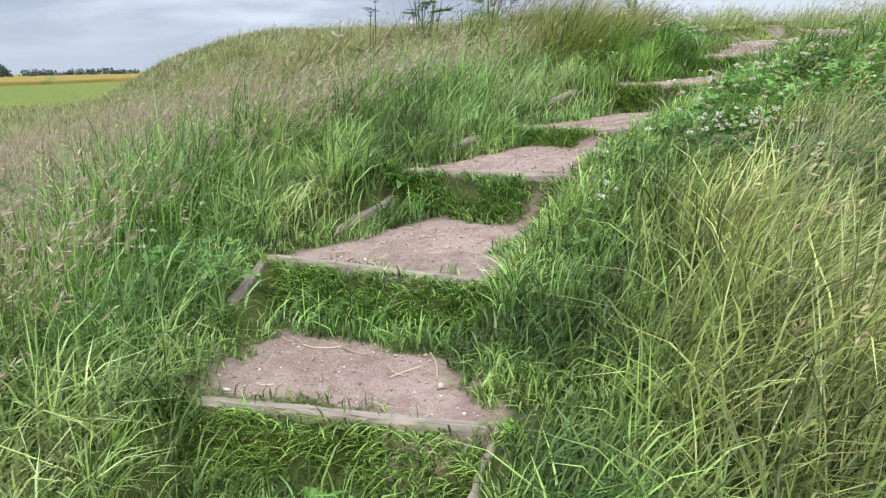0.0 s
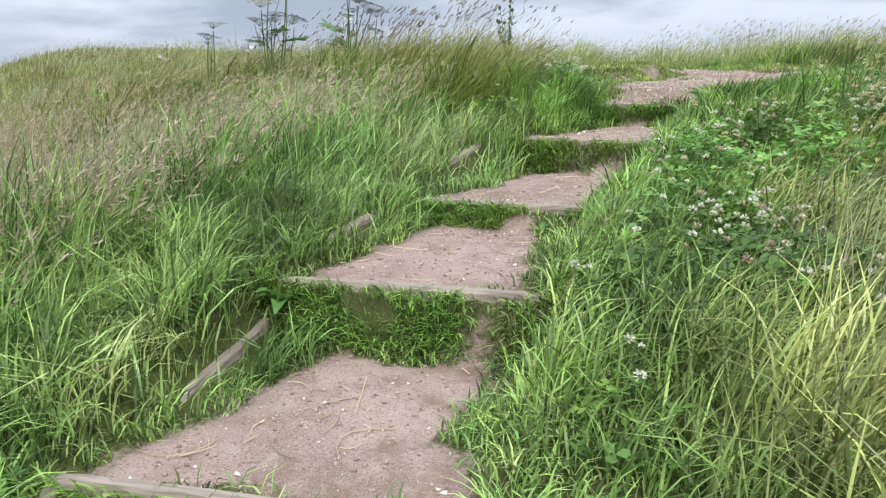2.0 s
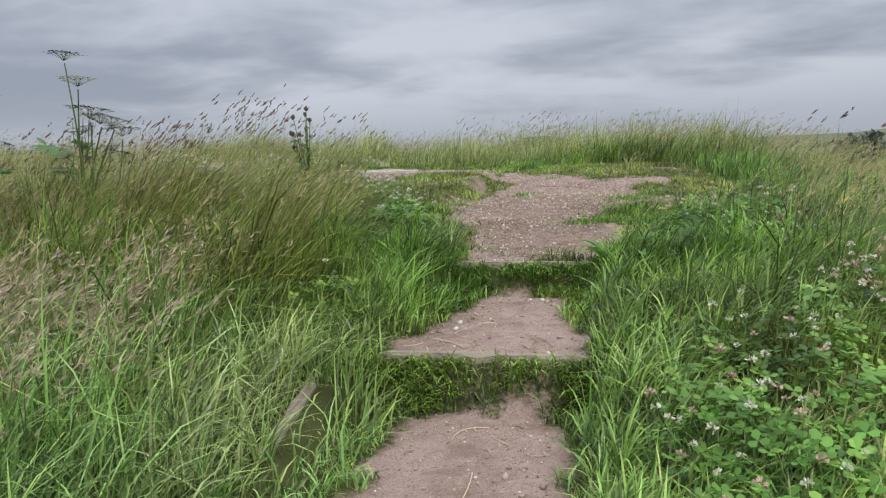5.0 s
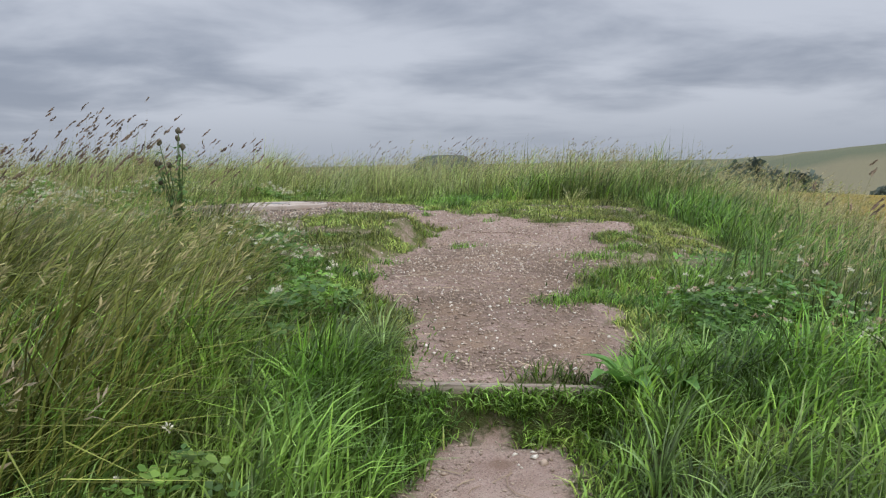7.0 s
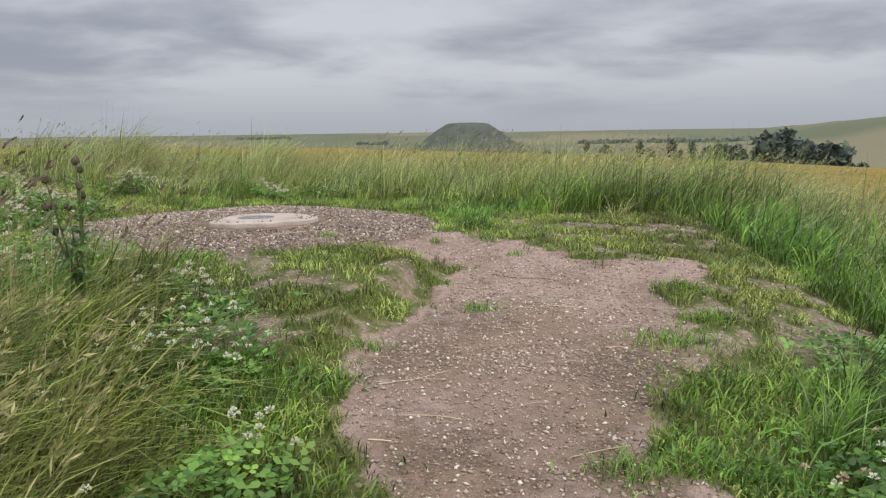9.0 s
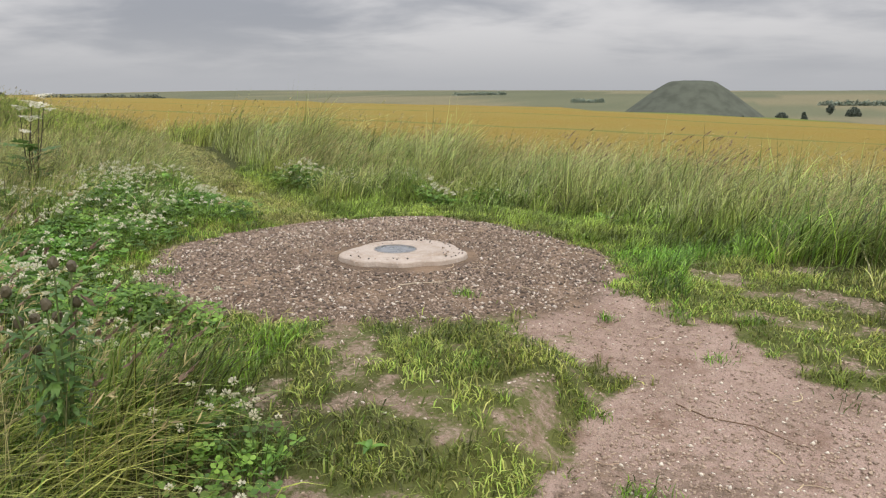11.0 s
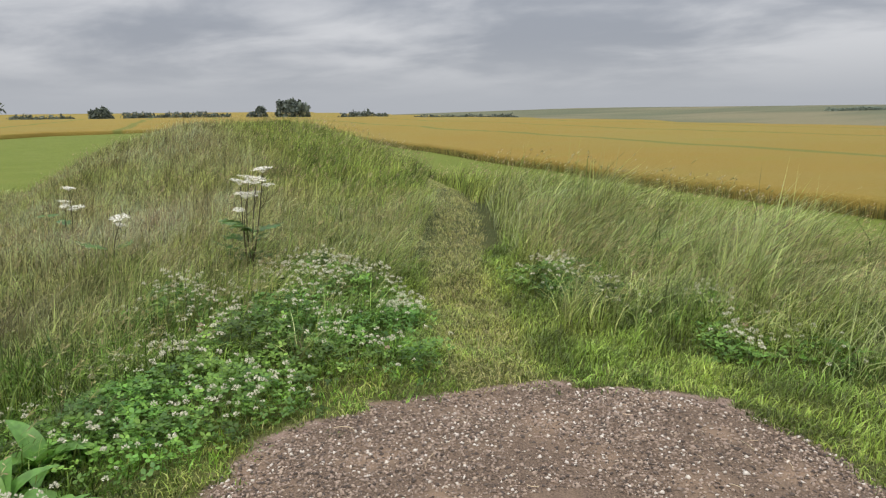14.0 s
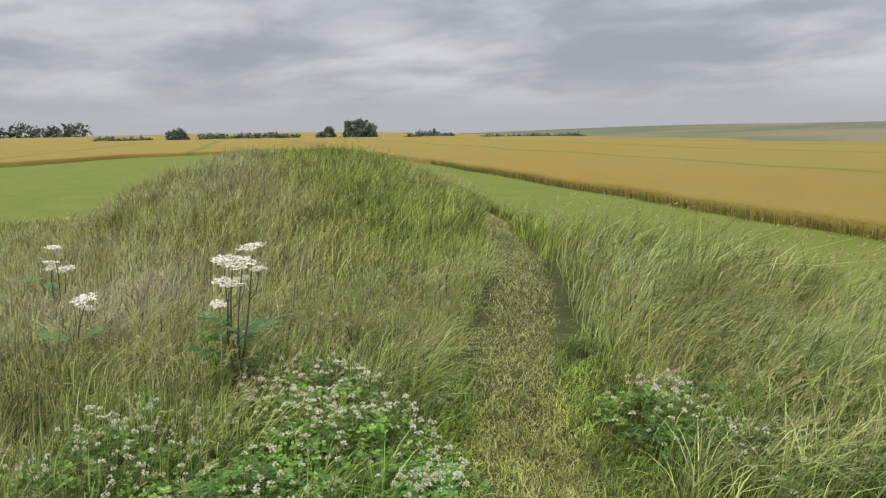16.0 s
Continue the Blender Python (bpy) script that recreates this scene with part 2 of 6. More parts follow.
MAT_BARK = plain("tree_bark", (0.12, 0.10, 0.08), 0.9, 0.2, 8)
MAT_LINE = plain("grey_mastic_seal", (0.26, 0.24, 0.22), 0.7)


def glass_material():
    m, nt, b, o = shader("wired_rooflight_glass")
    n = tex(nt, 9, 4)
    c = mix(nt, ramp(nt, n, 0.35, 0.7), (0.20, 0.215, 0.23), (0.14, 0.15, 0.165))
    nt.links.new(c, b.inputs["Base Color"])
    nt.links.new(ramp(nt, n, 0.3, 0.7, 0.12, 0.3), b.inputs["Roughness"])
    b.inputs["Specular IOR Level"].default_value = 0.6
    return m


MAT_GLASS = glass_material()


def herb_material(name, col):
    """A thick green leaf, with some light let through."""
    m, nt, b, o = shader(name)
    n = tex(nt, 22, 4)
    info = nt.nodes.new("ShaderNodeObjectInfo")
    c = mix(nt, ramp(nt, n, 0.3, 0.7), col, tuple(v * 0.65 for v in col))
    c = mix(nt, ramp(nt, info.outputs["Random"], 0.3, 1.0, 0.0, 0.5), c, (col[0] * 1.5, col[1] * 1.25, col[2]))
    nt.links.new(c, b.inputs["Base Color"])
    b.inputs["Roughness"].default_value = 0.45
    bump(nt, b, n, 0.4, 0.004)
    tr = node(nt, "ShaderNodeBsdfTranslucent")
    nt.links.new(c, tr.inputs["Color"])
    ms = node(nt, "ShaderNodeMixShader", Fac=0.35)
    nt.links.new(b.outputs[0], ms.inputs[1])
    nt.links.new(tr.outputs[0], ms.inputs[2])
    nt.links.new(ms.outputs[0], o.inputs[0])
    return m


# ---------------------------------------------------------------- the lie of the land
RNG = np.random.default_rng(7)
PLATEAU = -2.4
SLAB = (-1.69, 7.93)
CREST = (-1.64, 7.84)
# timber step edges, bottom to top: middle x, y, z, slope of the edge across, half width
STEPS = [(1.35, -4.05, -1.74, 0.45, 0.52), (0.67, -3.00, -1.50, 0.40, 0.50), (0.19, -2.28, -1.27, 0.25, 0.50), (0.06, -1.22, -1.01, 0.12, 0.47),
         (-0.02, -0.08, -0.87, -0.05, 0.45), (0.14, 1.16, -0.63, -0.10, 0.40), (0.29, 2.38, -0.44, -0.10, 0.36)]


def smooth(t):
    t = np.clip(t, 0, 1)
    return t * t * (3 - 2 * t)


def lattice(ix, iy, seed):
    h = (ix.astype(np.int64) * 374761393 + iy.astype(np.int64) * 668265263 + seed * 974711) & 0x7FFFFFFF
    h = ((h ^ (h >> 13)) * 1274126177) & 0x7FFFFFFF
    return ((h ^ (h >> 16)) & 0xFFFF) / 65535.0


def vnoise(x, y, size, seed=0):
    """Smooth value noise, 0 to 1, with features of the given size in metres."""
    fx, fy = np.asarray(x, float) / size, np.asarray(y, float) / size
    ix, iy = np.floor(fx), np.floor(fy)
    ux, uy = smooth(fx - ix), smooth(fy - iy)
    a, b = lattice(ix, iy, seed), lattice(ix + 1, iy, seed)
    c, d = lattice(ix, iy + 1, seed), lattice(ix + 1, iy + 1, seed)
    return (a * (1 - ux) + b * ux) * (1 - uy) + (c * (1 - ux) + d * ux) * uy


def segment_distance(x, y, pts):
    best = np.full(np.shape(x), 1e9)
    for (ax, ay), (bx, by) in zip(pts[:-1], pts[1:]):
        dx, dy = bx - ax, by - ay
        t = np.clip(((x - ax) * dx + (y - ay) * dy) / (dx * dx + dy * dy), 0, 1)
        best = np.minimum(best, np.hypot(x - ax - t * dx, y - ay - t * dy))
    return best


def ridge_uv(x, y):
    """Along the barrow's crest (u) and across it (v), from the middle of its top."""
    dx, dy = x - CREST[0], y - CREST[1]
    return -0.906 * dx + 0.423 * dy, 0.423 * dx + 0.906 * dy


def land(x, y):
    """The far land: a plateau that rises westwards, falls into a valley north and east, and rises to the downs beyond."""
    n, e = 0.475 * x + 0.88 * y, 0.90 * x + 0.30 * y
    west = np.clip(-0.95 * x + 0.1 * y - 60, 0, 900)
    z = PLATEAU + west * 0.0035
    fall = np.maximum(n - 100, (e - 5) * 1.05)
    valley = 30.0 * smooth(np.clip(fall, 0, 420) / 420)
    r = np.hypot(x, y)
    rise = 34.0 * smooth((n - 900) / 1700) + 10 * (vnoise(x, y, 700, 3) - 0.45) * smooth((r - 700) / 900)
    rise_e = 58.0 * smooth((e - 260) / 520) * smooth((0.93 * x - 0.36 * y + 120) / 420)
    south = -14 * smooth((-y - 60) / 400) + 22 * smooth((-y - 900) / 1400)
    return z - valley + np.maximum(rise, rise_e) + south + 0.25 * (vnoise(x, y, 23, 5) - 0.5) * smooth((r - 25) / 30)


V_STOPS = [0, 1.2, 2.5, 4.1, 5.3, 6.4, 7.4, 8.4, 9.2, 10.5, 12.5, 15]
V_DROP = [0.0, 0.0, 0.06, 0.15, 0.22, 0.31, 0.40, 0.52, 0.61, 0.75, 0.93, 1.0]


def bank(x, y):
    u, v = ridge_uv(x, y)
    crest = np.interp(u, [-30, -7, -3, 3, 7, 14, 25, 34, 42, 55], [-0.3, -0.25, -0.12, -0.08, 0.0, 0.25, 1.0, 0.85, -0.4, -2.4])
    south = np.interp(-v * (1 + 0.55 * smooth((u - 4) / 9)), V_STOPS, V_DROP)
    north = smooth((v - 4.3 + 2.0 * smooth((u - 7) / 8)) / 9.5)
    drop = np.where(v < 0, south, north)
    east = smooth((-u - 2.6) / 10.0)
    top = crest - PLATEAU
    z = PLATEAU + top * (1 - drop) * (1 - east)
    z = z + 0.07 * (vnoise(x, y, 1.3, 11) - 0.5) + 0.16 * (vnoise(x, y, 3.7, 12) - 0.5)
    far = smooth((np.hypot(u - 12, v) - 26) / 30)
    return np.maximum(z, PLATEAU - 0.2) * (1 - far) + land(x, y) * far


SX = np.array([s[0] for s in STEPS])
SY = np.array([s[1] for s in STEPS])


def stair_mid(y):
    return np.interp(y, np.concatenate(([-6.0], SY)), np.concatenate(([2.9], SX)))


def stair_half(y):
    return np.interp(y, SY, [s[4] for s in STEPS])


def stair(x, y):
    """Height of the stepped path: flat treads, with a short turf slope up to each timber."""
    z = np.full(np.shape(x), STEPS[0][2] - 0.25) + 0.0 * x
    for i, (sx, sy, sz, k, hw) in enumerate(STEPS):
        e = y - (sy + k * (x - sx))
        low = STEPS[i - 1][2] if i else sz - 0.25
        z = np.where(e > -0.15, low + (sz - 0.02 - low) * smooth((e + 0.15) / 0.13), z)
        z = np.where(e > 0, sz - 0.012 + 0.035 * np.clip(e, 0, 1), z)
    return z


def stair_ramp(x, y):
    yy = y - np.interp(y, SY, [s[3] for s in STEPS]) * np.clip(x - stair_mid(y), -1.2, 1.2) * 0.8
    return np.interp(yy, np.concatenate(([-9.0], SY, [3.4, 5.0])), np.concatenate(([-2.3], [s[2] + 0.02 for s in STEPS], [-0.36, -0.25])))


GRAVEL_PATH = [(0.29, 2.38, 0.36), (0.46, 2.85, 0.48), (0.40, 3.35, 0.53), (0.27, 3.7, 0.55), (0.35, 4.15, 0.76), (0.53, 4.75, 0.83), (0.62, 5.4, 0.75), (0.72, 6.3, 0.60)]


def gravel_path_sd(x, y):
    p = np.array(GRAVEL_PATH)
    mid, half = np.interp(y, p[:, 1], p[:, 0]), np.interp(y, p[:, 1], p[:, 2])
    return np.maximum(np.abs(x - mid) - half, np.maximum(p[0, 1] - y, y - 6.4))


def disc_sd(x, y):
    ang = np.arctan2(y - 8.0, x + 1.85)
    rad = 1.80 + 0.09 * np.cos(ang - 2.2) + 0.05 * np.cos(3 * ang + 1.1) - 0.14 * np.exp(-((ang - 1.1) / 0.4) ** 2)
    return np.hypot(x + 1.85, y - 8.0) - rad


def join_sd(x, y):
    """Worn soil from the top of the path round to the gravel disc, and a short spur to the east."""
    a = segment_distance(x, y, [(0.9, 6.0), (0.35, 6.55), (-0.3, 7.2)]) - 0.48
    b = segment_distance(x, y, [(0.9, 6.0), (1.55, 6.15)]) - 0.26
    return np.minimum(a, b)


def treads_sd(x, y):
    """Bare, worn soil on each tread: as wide as the timber in front, narrower behind."""
    best = np.full(np.shape(x), 9.0)
    for i, (sx, sy, sz, k, hw) in enumerate(STEPS[:-1]):
        e = y - (sy + k * (x - sx))
        nx, ny = STEPS[i + 1][0], STEPS[i + 1][1]
        depth = (ny - sy) - 0.13
        mid = sx + (nx - sx) * np.clip(e / (ny - sy), 0, 1)
        half = hw * (1.0 - 0.46 * np.clip(e / depth, 0, 1) ** 1.2)
        mid = mid + 0.05 * np.clip(e / depth, 0, 1)
        best = np.minimum(best, np.maximum(np.maximum(np.abs(x - mid) - half, -e), e - depth))
    return best


def bare_sd(x, y):
    rag = np.where(np.asarray(y) > 3.0, 1.0, 0.75)
    wob = 0.15 * (vnoise(x, y, 0.45, 21) - 0.5) + rag * (0.15 * (vnoise(x, y, 0.19, 22) - 0.5) + 0.14 * (vnoise(x, y, 0.09, 23) - 0.5))
    return np.minimum(np.minimum(treads_sd(x, y) + wob * 1.0, gravel_path_sd(x, y) + wob), np.minimum(disc_sd(x, y) + wob, join_sd(x, y) + wob * 1.3))


def lawn_zone(x, y, b):
    return ((x > -1.55) & (x < 0.6) & (y > 4.3) & (y < 7.2) & (b < 1.2)) | ((x > 0.4) & (x < 2.5) & (y > 4.4) & (y < 8.6))


def lawn_patch(x, y):
    """How well the worn lawn has kept its grass, 0..1."""
    return smooth((0.62 * vnoise(x, y, 0.24, 38) + 0.5 * vnoise(x, y, 0.10, 39) - 0.36) / 0.36)


TRACK = [(-3.5, 9.3), (-4.3, 10.0), (-4.95, 10.55), (-5.55, 11.1), (-6.4, 11.95), (-7.6, 13.3), (-9.1, 14.7), (-10.7, 16.0), (-12.4, 17.5), (-15, 20), (-17, 21.5)]


def track_d(x, y):
    return segment_distance(x, y, TRACK)


def height(x, y):
    x, y = np.asarray(x, float), np.asarray(y, float)
    z = bank(x, y)
    near = 1 - smooth((np.abs(x - stair_mid(y)) - 0.7) / 2.6)
    near = near * (1 - smooth((y - 2.6) / 2.2)) * smooth((y + 9.0) / 2.5)
    z = z * (1 - near) + (stair_ramp(x, y) + 0.05 * (vnoise(x, y, 0.6, 13) - 0.4)) * near
    inside = 1 - smooth((np.abs(x - stair_mid(y)) - stair_half(y) - 0.0) / 0.16)
    inside = inside * np.where(y < 2.6, 1.0, 0.0)
    z = z * (1 - inside) + stair(x, y) * inside
    # the top path and gravel disc lie flat and a little sunk
    flat = 1 - smooth(np.minimum(gravel_path_sd(x, y), join_sd(x, y)) / 0.25)
    flat = np.where(y > 2.38, flat, 0)
    zp = np.interp(y, [2.38, 3.4, 4.7, 5.5, 6.5, 7.5], [-0.445, -0.345, -0.27, -0.25, -0.15, -0.09]) + 0.02 * (vnoise(x, y, 0.4, 15) - 0.5)
    z = z * (1 - flat) + zp * flat
    dd = 1 - smooth(disc_sd(x, y) / 0.5)
    return z * (1 - dd) + (-0.050 - 0.045 * np.clip(disc_sd(x, y) + 1, 0, 1) + 0.015 * (vnoise(x, y, 0.5, 16) - 0.5)) * dd


# barley round the barrow's mown margin: the crop's inner edge, and how far it reaches
CROP_EDGE = [(34, 14), (26, 22), (12, 29), (-11.9, 37.5), (-20.2, 41.6), (-37.2, 48.7), (-68, 64), (-128, 88), (-150, 78), (-138, 48), (-118, 22), (-100, 2), (-92, -30), (-100, -80)]


def inside_poly(x, y, pts):
    hit = np.zeros(np.shape(x), bool)
    for (ax, ay), (bx, by) in zip(pts, pts[1:] + pts[:1]):
        if ay == by:
            continue
        hit ^= ((ay > y) != (by > y)) & (x < (bx - ax) * (y - ay) / (by - ay) + ax)
    return hit


MARGIN = CROP_EDGE + [(40, -80)]


# ---------------------------------------------------------------- mesh helpers
def finish(name, verts, tris, material, tint=None, extra=None, shade=False):
    me = bpy.data.meshes.new(name)
    verts, tris = np.ascontiguousarray(verts, np.float32), np.ascontiguousarray(tris, np.int32)
    me.vertices.add(len(verts))
    me.vertices.foreach_set("co", verts.ravel())
    me.loops.add(tris.size)
    me.loops.foreach_set("vertex_index", tris.ravel())
    me.polygons.add(len(tris))
    me.polygons.foreach_set("loop_start", np.arange(0, tris.size, 3, dtype=np.int32))
    me.update(calc_edges=True)
    if tint is not None:
        a = me.attributes.new("tint", "FLOAT_COLOR", "POINT")
        a.data.foreach_set("color", np.concatenate((tint, np.ones((len(tint), 1))), 1).astype(np.float32).ravel())
    for key, val in (extra or {}).items():
        a = me.attributes.new(key, "FLOAT", "POINT")
        a.data.foreach_set("value", np.asarray(val, np.float32))
    if shade:
        me.polygons.foreach_set("use_smooth", np.ones(len(tris), bool))
    me.materials.append(material)
    me.validate()
    return new(name, me)


def grid_axis(lo, hi, step, far):
    out = list(np.arange(lo, hi + step / 2, step))
    s, x = step, hi
    while x < far:
        s *= 1.13
        x += s
        out.append(x)
    s, x = step, lo
    while x > -far:
        s *= 1.13
        x -= s
        out.insert(0, x)
    return np.array(out)


# soil and thatch colour, darkened for the shade between the grass blades
TURF_SHADED = np.array([0.040, 0.056, 0.016])


def build_ground():
    xs, ys = grid_axis(-4.0, 2.6, 0.06, 4300), grid_axis(-4.6, 10.0, 0.065, 4300)
    gx, gy = np.meshgrid(xs, ys)
    x, y = gx.ravel(), gy.ravel()
    z = height(x, y)
    nx, ny = len(xs), len(ys)
    i = (np.arange(ny - 1)[:, None] * nx + np.arange(nx - 1)[None, :]).ravel()
    tris = np.concatenate((np.stack((i, i + 1, i + nx + 1), 1), np.stack((i, i + nx + 1, i + nx), 1)))
    u, v = ridge_uv(x, y)
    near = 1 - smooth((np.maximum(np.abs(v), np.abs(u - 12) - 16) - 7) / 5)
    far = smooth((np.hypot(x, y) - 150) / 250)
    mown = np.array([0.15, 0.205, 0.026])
    tint = TURF_SHADED * near[:, None] + mown * (1 - near[:, None])
    short = ((1 - smooth((bare_sd(x, y) - 0.5) / 0.6)) * (y > 2.6))[:, None]
    tint = tint * (1 - short) + np.array([0.10, 0.125, 0.035]) * short
    # far fields: a patchwork of stubble, pasture and crops, haze greyed into their colours
    cell = lattice(np.floor((x + 0.4 * y) / 260), np.floor((y - 0.3 * x) / 330), 5)
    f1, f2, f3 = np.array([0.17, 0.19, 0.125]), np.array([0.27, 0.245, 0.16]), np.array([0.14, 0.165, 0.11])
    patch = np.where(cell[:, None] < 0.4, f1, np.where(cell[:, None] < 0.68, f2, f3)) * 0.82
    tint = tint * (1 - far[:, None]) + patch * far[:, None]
    b = bare_sd(x, y)
    bare = np.clip(0.5 - b / 0.26, 0, 1)
    worn = np.where(lawn_zone(x, y, b), 0.50 * (1 - lawn_patch(x, y)), 0)
    bare = np.maximum(bare, worn)
    trod = np.clip(0.36 - (track_d(x, y) - 0.16) / 0.5, 0, 0.36)
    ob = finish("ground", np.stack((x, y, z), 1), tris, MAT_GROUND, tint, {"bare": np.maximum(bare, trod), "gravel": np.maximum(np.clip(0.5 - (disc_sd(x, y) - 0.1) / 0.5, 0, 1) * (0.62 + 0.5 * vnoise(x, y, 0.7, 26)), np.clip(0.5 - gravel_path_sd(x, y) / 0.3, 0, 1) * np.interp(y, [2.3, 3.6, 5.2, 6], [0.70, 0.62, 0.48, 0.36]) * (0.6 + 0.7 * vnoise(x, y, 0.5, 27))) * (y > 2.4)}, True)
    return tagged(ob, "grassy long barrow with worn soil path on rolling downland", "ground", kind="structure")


build_ground()


def part(name, bm, material, parent, label=""):
    me = bpy.data.meshes.new(name)
    bm.to_mesh(me)
    bm.free()
    me.materials.append(material)
    ob = new(name, me)
    ob.parent = parent
    return tagged(ob, label)


# ---------------------------------------------------------------- timber step edges
def board(length, tall, thick, seed):
    """A sawn board along x with rounded arrises and slightly worn, uneven faces; its top is at z = 0."""
    bm = bmesh.new()
    n = 14
    rnd = random.Random(seed)
    prof = [(-0.5, -1), (-0.5, -0.08), (-0.38, 0), (0.38, 0), (0.5, -0.08), (0.5, -1)]
    rings = []
    for i in range(n + 1):
        sag = -0.004 * rnd.random() - (0.012 if i in (0, n) else 0)
        rings.append([bm.verts.new(((i / n - 0.5) * length, p * thick + 0.003 * rnd.uniform(-1, 1), q * tall + (sag if q > -0.5 else 0))) for p, q in prof])
    for a, b in zip(rings[:-1], rings[1:]):
        for k in range(len(prof) - 1):
            bm.faces.new((a[k], b[k], b[k + 1], a[k + 1]))
    bm.faces.new(rings[0])
    bm.faces.new(list(reversed(rings[-1])))
    bmesh.ops.recalc_face_normals(bm, faces=bm.faces)
    return bm


def lay_board(name, bm, m, label, group):
    me = bpy.data.meshes.new(name)
    bm.to_mesh(me)
    bm.free()
    me.materials.append(MAT_TIMBER)
    ob = new(name, me)
    ob.matrix_world = m
    return tagged(ob, label, "timber board", group)


for i, (sx, sy, sz, k, hw) in enumerate(STEPS):
    label = "weathered timber board holding the gravel path's top step" if i == 6 else "weathered timber step board edging a worn soil tread"
    tilt = random.Random(i).uniform(-1.2, 1.2)
    lay_board("step_board", board(2 * hw + 0.12, 0.16, 0.042, i), pose(sx, sy - 0.012, sz + 0.006, 0, tilt, math.degrees(math.atan(k))), label, "step boards of the path")

# boards along the path's sides, part sunk in the turf: from x, y to x, y
EDGING = [(-0.16, -2.74, -0.34, -2.42), (-0.38, -1.92, -0.46, -1.42), (-0.54, -0.78, -0.56, -0.46), (-0.54, 0.46, -0.51, 0.90), (1.20, -3.02, 1.19, -2.80)]
for k, (ax, ay, bx, by) in enumerate(EDGING):
    za, zb = float(height(ax, ay)) + (0.005, 0.015, 0.015, 0.025, 0.02)[k], float(height(bx, by)) + (0.005, 0.015, 0.015, 0.025, 0.02)[k]
    L = math.hypot(bx - ax, by - ay)
    m = Matrix.Translation(((ax + bx) / 2, (ay + by) / 2, (za + zb) / 2)) @ Matrix.Rotation(math.atan2(by - ay, bx - ax), 4, "Z") @ Matrix.Rotation(-math.atan2(zb - za, L), 4, "Y")
    lay_board("edging_board", board(L + 0.1, 0.16, 0.045, 40 + k), m, "grey weathered timber edging board half sunk in turf", "edging boards of the path")


# ---------------------------------------------------------------- grass
WIND = math.radians(8)


class Pile:
    """Gathers triangles of one kind of stuff into one mesh."""

    def __init__(self):
        self.v, self.t, self.c, self.n = [], [], [], 0

    def add(self, verts, tris, cols):
        self.v.append(verts.reshape(-1, 3))
        self.t.append(tris.reshape(-1, 3) + self.n)
        self.c.append(cols.reshape(-1, 3))
        self.n += len(self.v[-1])

    def make(self, name, material, label, category):
        ob = finish(name, np.concatenate(self.v), np.concatenate(self.t), material, np.concatenate(self.c))
        return tagged(ob, label, category, kind="stuff")


def blades(pile, x, y, z, tall, wide, way, lean, col, seg=3):
    """Tapered, bending strips: way is the compass turn of the bend, lean how far the tip goes over (0 upright, 1 flat)."""
    n = len(x)
    t = np.linspace(0, 1, seg + 1)
    reach = tall[:, None] * lean[:, None] * t[None, :] ** 1.8
    up = tall[:, None] * (t[None, :] - 0.55 * lean[:, None] * t[None, :] ** 2.4)
    face = way + RNG.uniform(-1.1, 1.1, n) + math.pi / 2
    w = wide[:, None] * np.array([0.75, 1.0, 0.8, 0.5][:seg] if seg > 1 else [1.0])[None, :] * 0.5
    cx = x[:, None] + np.cos(way)[:, None] * reach
    cy = y[:, None] + np.sin(way)[:, None] * reach
    cz = z[:, None] + up
    fx, fy = np.cos(face)[:, None], np.sin(face)[:, None]
    verts = np.zeros((n, 2 * seg + 1, 3))
    verts[:, 0:2 * seg:2, 0], verts[:, 1:2 * seg:2, 0] = cx[:, :seg] - fx * w, cx[:, :seg] + fx * w
    verts[:, 0:2 * seg:2, 1], verts[:, 1:2 * seg:2, 1] = cy[:, :seg] - fy * w, cy[:, :seg] + fy * w
    verts[:, 0:2 * seg:2, 2] = verts[:, 1:2 * seg:2, 2] = cz[:, :seg]
    verts[:, 2 * seg] = np.stack((cx[:, seg], cy[:, seg], cz[:, seg]), 1)
    tri = []
    for k in range(seg - 1):
        a = 2 * k
        tri += [(a, a + 1, a + 3), (a, a + 3, a + 2)]
    tri.append((2 * seg - 2, 2 * seg - 1, 2 * seg))
    tris = np.arange(n)[:, None, None] * (2 * seg + 1) + np.array(tri)[None]
    col = np.minimum(col, (0.46, 0.50, 0.30))
    pile.add(verts, tris, np.repeat(col[:, None, :], 2 * seg + 1, 1))
    return np.stack((cx[:, seg], cy[:, seg], cz[:, seg]), 1)


